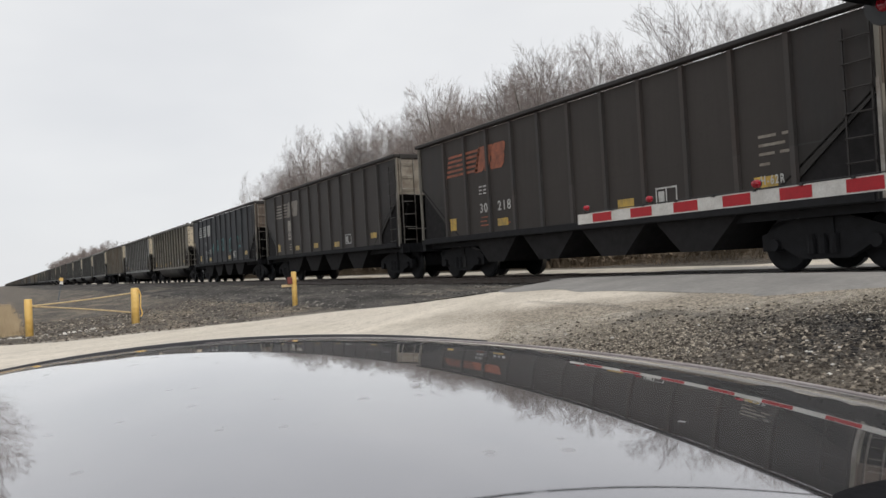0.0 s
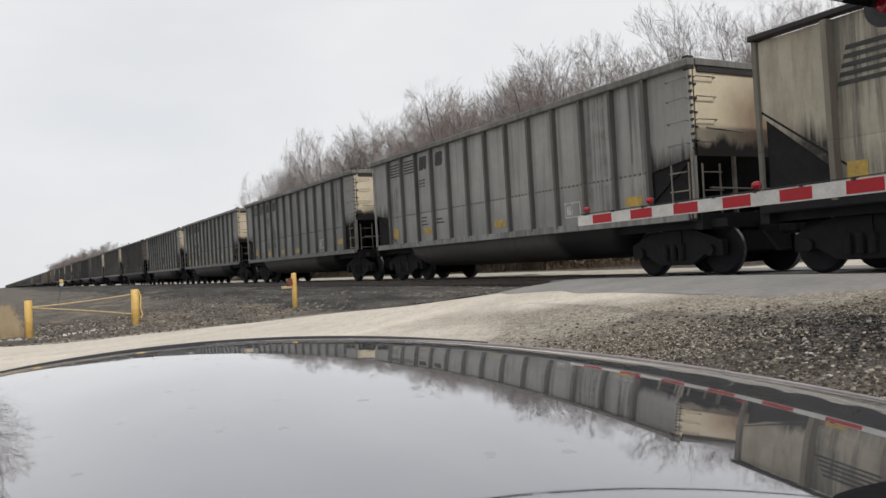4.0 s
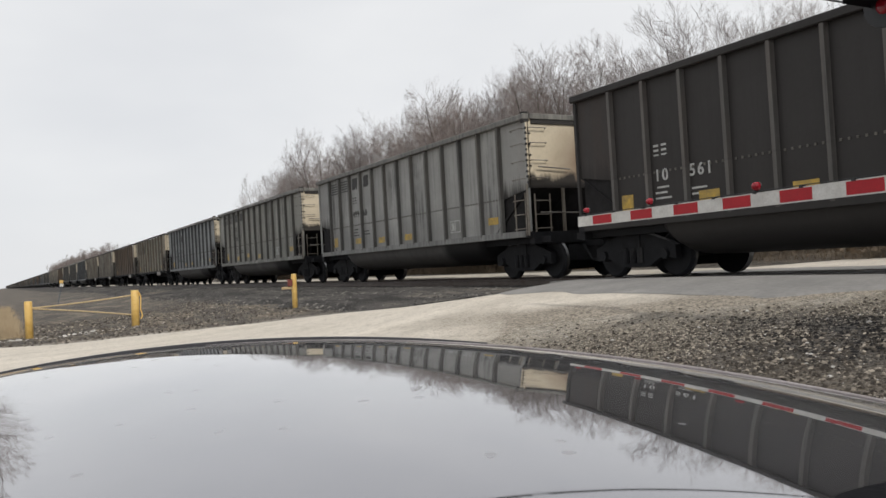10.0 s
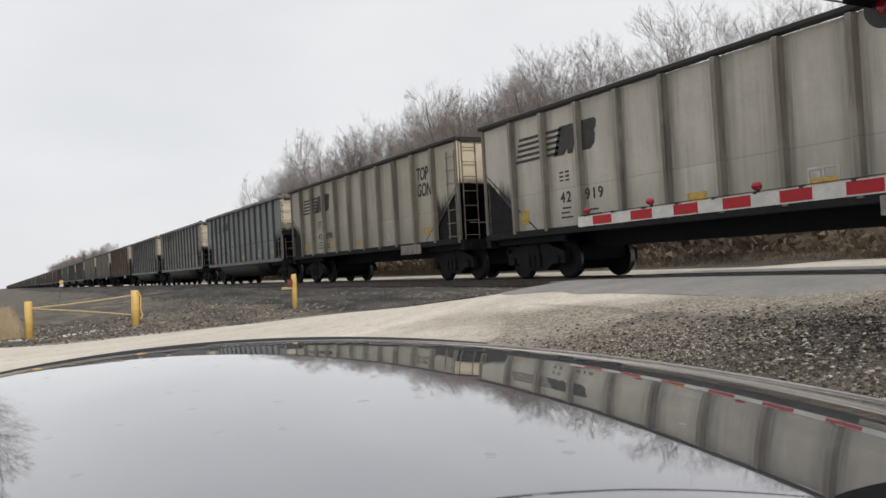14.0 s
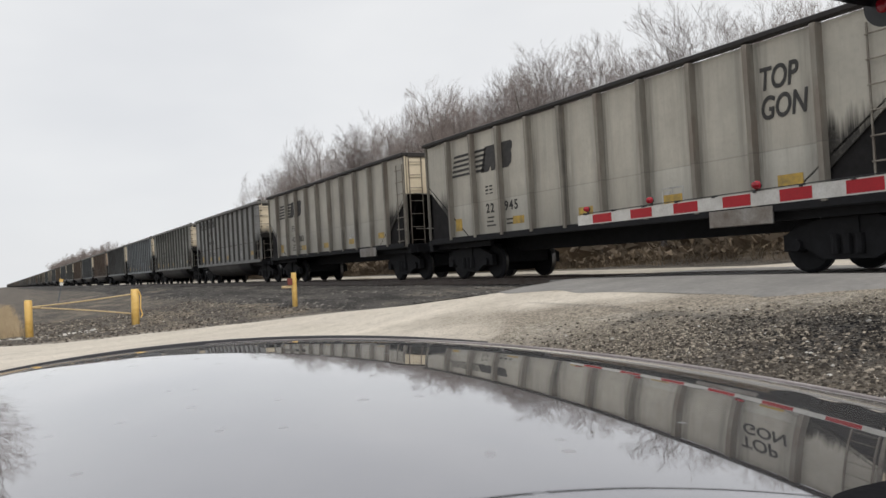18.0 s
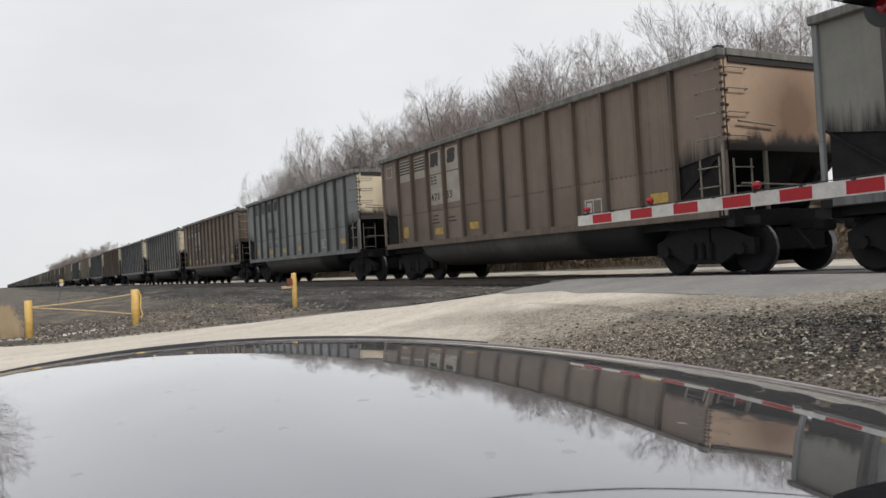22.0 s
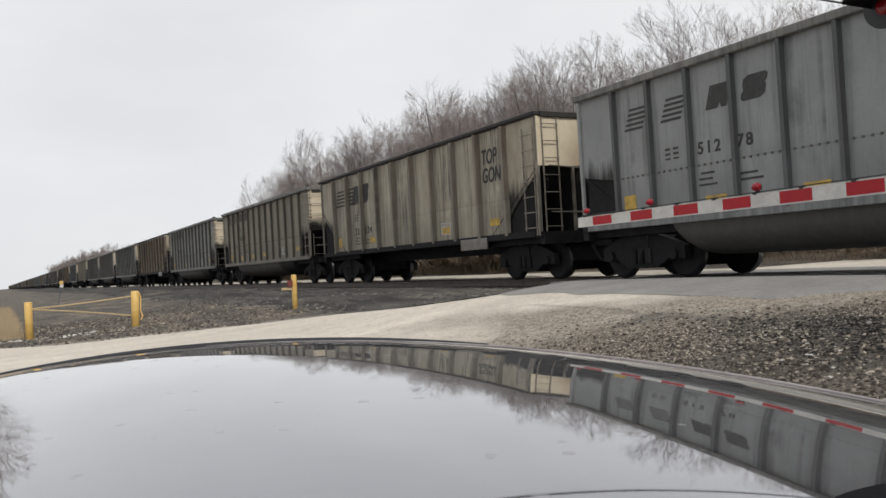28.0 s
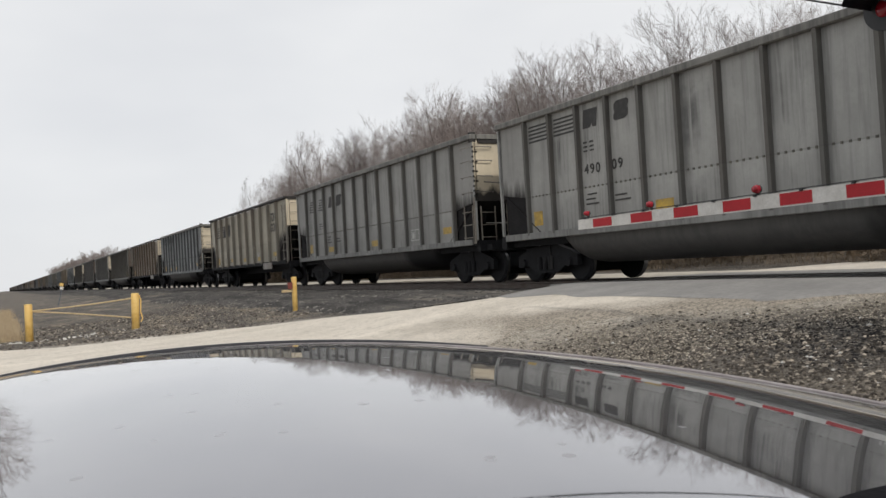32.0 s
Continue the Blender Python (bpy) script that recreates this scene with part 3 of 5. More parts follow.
def scatter(name, count, spot, size, mat, label, category, seed):
    """Loose angular stones, half sunk into the ground."""
    rng = np.random.default_rng(seed)
    base = np.array([(1, 0, 0), (-1, 0, 0), (0, 1, 0), (0, -1, 0), (0, 0, 1), (0.5, 0.6, 0.55), (-0.6, 0.4, 0.5), (0.1, -0.7, 0.6)], float)
    tris = [(0, 5, 4), (5, 2, 4), (2, 6, 4), (6, 1, 4), (1, 7, 4), (1, 3, 7), (3, 0, 7), (7, 0, 4), (0, 2, 5), (2, 1, 6)]
    verts, faces = [], []
    while count > 0:
        x, y = spot(rng)
        if x is None:
            continue
        s = size[0] + (size[1] - size[0]) * rng.random() ** 4
        a = rng.random() * 6.283
        c, k = math.cos(a), math.sin(a)
        q = base * (s * rng.uniform(0.6, 1.1, (8, 3))) * np.array([1.2, 0.85, 0.75])
        o = len(verts)
        z = max(rise(x, y), -9)
        verts += [(x + c * u - k * v, y + k * u + c * v, z + w) for u, v, w in q]
        faces += [(o + i, o + j, o + m) for i, j, m in tris]
        count -= 1
    ob = new(name, stuff_mesh(name, verts, faces, mat))
    return tagged(ob, label, category, kind="stuff")


def off_road(x, y, gap=0.1):
    return x < np.interp(y, ROAD_Y, ROAD_L) - gap or x > np.interp(y, ROAD_Y, ROAD_R) + gap


def spot_right(rng):
    y = rng.uniform(3.6, 9.2)
    x = rng.uniform(-10.5, -0.8)
    return (x, y) if x - np.interp(y, ROAD_Y, ROAD_R) > 4.6 * rng.random() ** 1.2 + 0.1 else (None, None)


def spot_ballast(rng):
    y = 10.3 - 3.6 * rng.random() ** 1.6
    x = -13.6 - 30 * rng.random() ** 1.5
    return (x, y) if off_road(x, y, 0.0) else (None, None)


def spot_left(rng):
    x, y = rng.uniform(-34, -19), rng.uniform(-1.0, 6.8)
    return (x, y) if off_road(x, y, -0.2) else (None, None)


def spot_bed(rng):
    return (CROSS[0] - 45 * rng.random() ** 1.3, rng.uniform(9.9, 11.4))


scatter("gravel", 52000, spot_right, (0.005, 0.036), M["pebble"], "loose grey gravel and broken stones beside the road", "gravel", 3)
def spot_shoulder(rng):
    y = rng.uniform(4.0, 9.6)
    return (float(np.interp(y, ROAD_Y, ROAD_R)) - 0.7 + 4.4 * rng.random() ** 1.25, y)


scatter("gravel", 46000, spot_shoulder, (0.005, 0.018), M["shoulder"], "fine pale gravel along the road's shoulder", "gravel", 8)
scatter("ballast", 14000, spot_ballast, (0.022, 0.075), M["ballast"], "dark angular ballast stones on the bank", "ballast", 4)
scatter("ballast", 4500, spot_bed, (0.02, 0.05), M["ballast"], "dark ballast stones along the ties", "ballast", 5)
def spot_coal(rng):
    return (COAL[0] + rng.normal() * 0.8 + 0.2, COAL[1] + rng.normal() * 0.45)


scatter("gravel", 700, spot_right, (0.008, 0.034), M["lime"], "scattered whitish stones among the gravel", "stones", 15)
scatter("spilled_coal", 2200, spot_coal, (0.006, 0.035), M["coal"], "spilled black coal among the gravel", "coal", 12)
scatter("gravel", 9000, spot_left, (0.012, 0.06), M["pebble"], "scattered gravel on muddy ground", "gravel", 6)
scatter("gravel", 60, lambda r: (-25.6 + r.normal() * 0.5, 1.9 + r.normal() * 0.9), (0.03, 0.1), M["lime"], "whitish stones below the rope barrier", "stones", 7)


# ---- the parked car below the camera ----
K = 1.25


def roof_z(x, y):
    u, v = x / K, y / K
    return EYE.z + K * (-0.085 + 0.0269 * u + 0.0573 * v - 0.3464 * u * u - 0.1795 * u * v + 0.0452 * v * v - 0.133 * v ** 3 + 0.0679 * u * u * v)


car = tagged(new("parked_car"), "grey metallic car with glossy domed roof on gravel shoulder", "car")
car.matrix_basis = pose(0, 0, 0, 0, 0, 90 - YAW)
CY = 0.42
bm = bmesh.new()
nu, nv = 56, 48
grid = []
for i in range(nu + 1):
    row = []
    for j in range(nv + 1):
        a, b = 2 * i / nu - 1, 2 * j / nv - 1
        k = math.sqrt(1 - 0.5 * b * b * abs(b)), math.sqrt(1 - 0.4 * a * a * abs(a))
        x, y = -0.2 + 1.05 * a * (0.93 + 0.07 * k[0]), CY + 0.78 * b * (0.86 + 0.14 * k[1])
        row.append(bm.verts.new((x, y, roof_z(x, y))))
    grid.append(row)
for i in range(nu):
    for j in range(nv):
        bm.faces.new((grid[i][j], grid[i + 1][j], grid[i + 1][j + 1], grid[i][j + 1]))
rim_pts = [tuple(v.co) for v in (*[grid[i][0] for i in range(nu)], *[grid[nu][j] for j in range(nv)], *[grid[i][nv] for i in range(nu, 0, -1)], *[grid[0][j] for j in range(nv, 0, -1)])]
part("roof", bm, M["car"], car, "glossy grey metallic roof mirroring the sky", smooth=True)

bm = bmesh.new()
last = None
for k in range(41):
    x = -1.2 + 1.25 * k / 40
    c = Vector((x, 1.035, roof_z(x, 0.98) - 0.006 - 0.003 * k / 40))
    ring = [bm.verts.new(c + Vector((0, 0.009 * math.cos(a), 0.009 * math.sin(a)))) for a in [j * math.tau / 10 for j in range(10)]]
    if last:
        for j in range(10):
            bm.faces.new((last[j], last[(j + 1) % 10], ring[(j + 1) % 10], ring[j]))
    last = ring
part("drip_moulding", bm, M["trim"], car, "black rubber drip moulding", smooth=True)


def roof_edge(x):
    return 1.012 - 0.6 * (x + 0.34) ** 2


# Added bead whose pale colour stands for the roof edge's bright highlight.
bm = bmesh.new()
last = None
for k in range(61):
    x = -0.3 + 1.0 * k / 60
    y, r = roof_edge(x), 0.0002 + 0.0018 * min(1.0, k / 36)
    c = Vector((x, y, roof_z(x, y) + 0.001))
    ring = [bm.verts.new(c + Vector((0, r * math.cos(a), r * math.sin(a)))) for a in [j * math.tau / 10 for j in range(10)]]
    if last:
        for j in range(10):
            bm.faces.new((last[j], last[(j + 1) % 10], ring[(j + 1) % 10], ring[j]))
    last = ring
part("edge_bead", bm, plain("bright_edge_bead", (0.36, 0.33, 0.33), (0.24, 0.215, 0.215), scale=20, rough=0.5), car, "pale bead added for the bright line along the roof's edge", smooth=True)


def shoulder(p):
    """The belt line below a point of the roof's edge."""
    x, y, z = p
    dx, dy = x + 0.2, y - CY
    ax = -0.2 + dx * (1.72 if dx > 0 else 1.65)
    return (ax, CY + max(-0.84, min(0.84, dy * 1.12)), 0.93 - 0.02 * abs(dx))


bm = bmesh.new()
top = [bm.verts.new((x, y, z - 0.004)) for x, y, z in rim_pts]
low = [bm.verts.new(shoulder(p)) for p in rim_pts]
for i in range(len(top)):
    j = (i + 1) % len(top)
    bm.faces.new((top[i], top[j], low[j], low[i]))
part("window_band", bm, M["glass"], car, "dark tinted windows", smooth=True)


def body_half(x):
    return 0.9 * (1 - 0.16 * max(0, (abs(x - 0.05) - 1.5) / 0.9) ** 2)


def body_top(x):
    return 0.94 - (0.14 * max(0, (x - 0.9) / 1.5) ** 1.5 if x > 0 else 0.05 * max(0, (-x - 1.2) / 1.2))


bm = bmesh.new()
stations = [-2.35, -2.3, -2.1, -1.6, -1.0, 0, 0.8, 1.3, 1.8, 2.2, 2.36, 2.4]
rings = []
for s_, x in enumerate(stations):
    w, t = body_half(x), body_top(x)
    e = 0.85 if s_ in (0, len(stations) - 1) else 1.0
    lowz = 0.22 if 0 < s_ < len(stations) - 1 else 0.3
    sec = [(-w * 0.8, t), (-w * 0.93, t - 0.05), (-w, t - 0.22), (-w, 0.5), (-w * 0.96, lowz), (w * 0.96, lowz), (w, 0.5), (w, t - 0.22), (w * 0.93, t - 0.05), (w * 0.8, t), (0, t + 0.03)]
    rings.append([bm.verts.new((x, CY + y * e, z)) for y, z in sec])
for a, b in zip(rings, rings[1:]):
    for i in range(11):
        bm.faces.new((a[i], a[(i + 1) % 11], b[(i + 1) % 11], b[i]))
bm.faces.new(rings[0])
bm.faces.new(rings[-1][::-1])
part("body", bm, M["car"], car, "grey metallic bodywork", smooth=True)
for x in (-1.42, 1.42):
    for side in (-1, 1):
        bm = bmesh.new()
        y = CY + side * 0.8
        lathe(bm, [(-0.11, 0.2), (-0.11, 0.29), (-0.08, 0.32), (0.08, 0.32), (0.11, 0.29), (0.11, 0.2)], (x, y, 0.32), seg=28)
        wheel = part("wheel", bm, M["tyre"], car)
        bm = bmesh.new()
        lathe(bm, [(-0.118, 0.06), (-0.113, 0.2), (0.113, 0.2), (0.118, 0.06)], (x, y, 0.32), seg=20)
        part("rim", bm, M["alloy"], wheel)

foot = tagged(new("stand_foot"), "black rubber foot of a small stand on the car roof", "stand")
foot.matrix_basis = car.matrix_basis @ pose(0.179, 0.314, roof_z(0.179, 0.314), 0, 0, 18)
bm = bmesh.new()
lathe(bm, [(-0.012, 0.05), (0.001, 0.05), (0.0035, 0.044), (0.005, 0.03)], (0, 0, 0), axis="z", seg=28)
bmesh.ops.scale(bm, vec=(1, 0.3, 1), verts=bm.verts)
part("pad", bm, plain("foot_rubber", (0.012, 0.012, 0.014), rough=0.9, gloss=0.05), foot, "black rubber pad", True)
bm = bmesh.new()
lathe(bm, [(0.0, 0.012), (0.007, 0.012), (0.008, 0.009)], (0.02, 0, 0), axis="z", seg=16)
part("stub", bm, M["signal"], foot, "black plastic stub")

# ---- crossing gate and signal ----
GATE_Y = 7.7


def gate_z(x):
    return 1.975 + 0.006 * (x + 9.8)


gate = tagged(new("crossing_gate"), "lowered red and white striped level crossing gate arm with red lamps", "crossing gate")
gate.location = (-3.9, GATE_Y, rise(-3.9, GATE_Y))
BASE = gate.location.copy()


def gate_part(name, bm, mat, parent=None, label="", smooth=False):
    bmesh.ops.translate(bm, verts=bm.verts, vec=-BASE)
    return part(name, bm, mat, parent or gate, label, smooth)


edges_x = [-9.78, -9.42]
while edges_x[-1] < -4.3:
    edges_x.append(edges_x[-1] + 0.408)
for i, (a, b) in enumerate(zip(edges_x, edges_x[1:])):
    bm = bmesh.new()
    h = 0.074 + 0.012 * (i / 13)
    za, zb = gate_z(a), gate_z(b)
    v = [bm.verts.new(p) for p in ((a, GATE_Y - 0.02, za - h), (b, GATE_Y - 0.02, zb - h), (b, GATE_Y - 0.02, zb + h), (a, GATE_Y - 0.02, za + h),
                                   (a, GATE_Y + 0.02, za - h), (b, GATE_Y + 0.02, zb - h), (b, GATE_Y + 0.02, zb + h), (a, GATE_Y + 0.02, za + h))]
    for q in ((0, 1, 2, 3), (7, 6, 5, 4), (0, 4, 5, 1), (2, 6, 7, 3), (1, 5, 6, 2), (0, 3, 7, 4)):
        bm.faces.new([v[k] for k in q])
    gate_part("arm_board", bm, M["white"], label="white painted length of the arm")
    if i % 2:
        bm = bmesh.new()
        m0, m1, k = a - 0.01, b - 0.005, h * 0.82
        z0, z1 = gate_z(m0), gate_z(m1)
        v = [bm.verts.new(p) for p in ((m0, GATE_Y - 0.024, z0 - k), (m1, GATE_Y - 0.024, z1 - k), (m1, GATE_Y - 0.024, z1 + k), (m0, GATE_Y - 0.024, z0 + k),
                                       (m0, GATE_Y - 0.019, z0 - k), (m1, GATE_Y - 0.019, z1 - k), (m1, GATE_Y - 0.019, z1 + k), (m0, GATE_Y - 0.019, z0 + k))]
        for q in ((0, 1, 2, 3), (7, 6, 5, 4), (0, 4, 5, 1), (2, 6, 7, 3), (1, 5, 6, 2), (0, 3, 7, 4)):
            bm.faces.new([v[k_] for k_ in q])
        gate_part("red_stripe", bm, M["red"], label="red reflective stripe")
bm = bmesh.new()
rod(bm, (-9.7, GATE_Y - 0.03, gate_z(-9.7) + 0.09), (-4.3, GATE_Y - 0.03, gate_z(-4.3) + 0.1), 0.006)
for x in np.arange(-9.6, -4.4, 0.62):
    box(bm, x - 0.02, x + 0.02, GATE_Y - 0.04, GATE_Y + 0.03, gate_z(x) + 0.07, gate_z(x) + 0.1)
gate_part("lamp_cable", bm, M["signal"], label="cable clipped along the arm")
for x, s_ in ((-9.55, 0.85), (-8.22, 0.95), (-6.47, 1.1)):
    z = gate_z(x) + 0.085
    bm = bmesh.new()
    lathe(bm, [(-0.01, 0.012), (-0.01, 0.043 * s_), (0.01, 0.047 * s_), (0.03, 0.02)], (x, GATE_Y, z + 0.07), seg=14)
    box(bm, x - 0.014, x + 0.014, GATE_Y - 0.015, GATE_Y + 0.015, z - 0.02, z + 0.03)
    lamp = gate_part("gate_lamp", bm, M["signal"], label="small black lamp with a red lens")
    bm = bmesh.new()
    lathe(bm, [(-0.085, 0.012), (-0.07, 0.034 * s_), (-0.04, 0.046 * s_), (-0.009, 0.046 * s_)], (x, GATE_Y, z + 0.07), seg=14)
    gate_part("red_lens", bm, M["lens"], lamp, "red lens")
bm = bmesh.new()
rod(bm, (-3.9, GATE_Y, BASE.z - 0.05), (-3.9, GATE_Y, 4.9), 0.065, 14)
mast = gate_part("mast", bm, M["galv"], label="galvanised steel mast", smooth=True)
bm = bmesh.new()
box(bm, -4.15, -3.65, GATE_Y - 0.3, GATE_Y + 0.25, 1.55, 2.25, 0.03)
gate_part("gate_motor_box", bm, M["galv"])
bm = bmesh.new()
box(bm, -4.2, -3.6, GATE_Y - 0.3, GATE_Y + 0.3, BASE.z - 0.1, BASE.z + 0.12, 0.02)
gate_part("foundation", bm, M["concrete"])
bm = bmesh.new()
rod(bm, (-4.9, GATE_Y, 3.71), (-2.9, GATE_Y, 3.71), 0.035, 10)
gate_part("crossarm", bm, M["signal"])
for x in (-4.76, -3.04):
    bm = bmesh.new()
    lathe(bm, [(-0.03, 0.02), (-0.03, 0.21), (-0.012, 0.215), (-0.012, 0.02)], (x, GATE_Y - 0.1, 3.71), seg=32)
    disc = gate_part("flasher", bm, M["signal"], label="black disc of the flashing signal", smooth=False)
    bm = bmesh.new()
    n_, vo = 14, []
    for k in range(n_ + 1):
        a = math.pi * (0.02 + 0.96 * k / n_)
        vo.append((x + 0.13 * math.cos(a), 3.71 + 0.13 * math.sin(a)))
    a = [bm.verts.new((u, GATE_Y - 0.12, w)) for u, w in vo]
    b = [bm.verts.new((x + (u - x) * 1.05, GATE_Y - 0.56, 3.71 + (w - 3.71) * 1.05)) for u, w in vo]
    for k in range(n_):
        bm.faces.new((a[k], a[k + 1], b[k + 1], b[k]))
    bmesh.ops.solidify(bm, geom=bm.faces[:], thickness=0.008)
    gate_part("visor", bm, M["signal"], disc)
    bm = bmesh.new()
    lathe(bm, [(-0.15, 0.01), (-0.145, 0.05), (-0.13, 0.085), (-0.12, 0.085)], (x, GATE_Y, 3.71), seg=24)
    gate_part("red_lens", bm, M["lens"], disc, "glowing red signal lens", smooth=True)

# ---- yellow posts ----


def post_mesh(name, h, r):
    bm = bmesh.new()
    lathe(bm, [(-0.3, r), (h - 0.02, r), (h, r * 0.86), (h + 0.004, r * 0.3)], (0, 0, 0), axis="z", seg=20)
    return bm


barrier = tagged(new("rope_barrier"), "two yellow painted steel posts joined by crossed ropes", "barrier")
barrier.location = (-26.15, 2.15, rise(-26.15, 2.15))
ends = []
for name, x, y, h in (("post", -26.2, 0.72, 1.06), ("post", -26.1, 3.58, 1.07)):
    ob = part(name, post_mesh(name, h, 0.105 if y < 2 else 0.115), M["yellow"], barrier, "yellow painted steel post", True)
    ob.location = Vector((x, y, rise(x, y))) - barrier.location
    if y > 2:
        ob.rotation_euler = (radians(-1.2), radians(-1.5), 0)
    ends.append(Vector((x, y, rise(x, y))) - barrier.location)


def rope(name, p, q, sag, parent, mat, r=0.018):
    bm = bmesh.new()
    last = None
    for k in range(13):
        f = k / 12
        c = p.lerp(q, f) - Vector((0, 0, sag * 4 * f * (1 - f)))
        if last is not None:
            rod(bm, last, c, r, 6)
        last = c
    return part(name, bm, mat, parent, smooth=True)


rope("rope", ends[0] + Vector((0, 0.1, 0.86)), ends[1] + Vector((0, -0.1, 0.92)), 0.02, barrier, M["rope"], 0.026)
rope("rope", ends[0] + Vector((0, 0.1, 0.84)), ends[1] + Vector((0, -0.1, 0.34)), -0.02, barrier, M["rope"], 0.026)
bm = bmesh.new()
b0 = ends[1] + Vector((0.06, 0.13, 0))
for p, q in (((0, 0, 1.0), (0, 0.04, 0.85)), ((0, 0.04, 0.85), (0, 0.02, 0.5)), ((0, 0.02, 0.5), (0, 0.07, 0.3)), ((0, 0.07, 0.3), (0, 0.02, 0.2)), ((0, -0.14, 1.0), (0, 0, 1.0))):
    rod(bm, b0 + Vector(p), b0 + Vector(q), 0.02, 8)
part("bent_pipe", bm, M["yellow"], barrier, "thin bent yellow pipe")
marker = tagged(new("marker_post", mesh_of("marker_post", post_mesh("m", 0.9, 0.07), M["yellow"], True)), "short yellow steel post beside the track", "post")
marker.location = (-20.9, 6.87, rise(-20.9, 6.87))
bm = bmesh.new()
box(bm, -0.05, 0.05, -0.34, -0.06, 0.5, 0.57, 0.008)
part("cross_bar", bm, M["rope"], marker, "pale wooden cross bar")
bm = bmesh.new()
box(bm, 0.03, 0.1, -0.2, -0.07, 0.58, 0.76, 0.01)
part("tag_plate", bm, plain("faded_red", (0.2, 0.05, 0.04)), marker, "faded dark red plate")
sign = tagged(new("trackside_marker"), "small leaning trackside marker with a white and yellow head", "sign")
sign.location = (-60.0, 3.4, rise(-60, 3.4))
sign.rotation_euler = (radians(-12), 0, 0)
sign.scale = (0.85, 0.85, 0.85)
bm = bmesh.new()
rod(bm, (0, 0, -0.2), (0, 0, 1.55), 0.03, 8)
part("stake", bm, plain("blue_stake", (0.1, 0.13, 0.17)), sign, "dull blue stake")
bm = bmesh.new()
box(bm, -0.02, 0.02, -0.13, 0.13, 1.5, 1.75, 0.01)
part("plate", bm, M["white"], sign, "white plate")
bm = bmesh.new()
prism(bm, [(-0.012, 1.77), (0.012, 1.77), (0.012, 2.02), (-0.012, 2.02)], -0.2, 0.08)
part("flag", bm, M["yellow"], sign, "yellow flag")


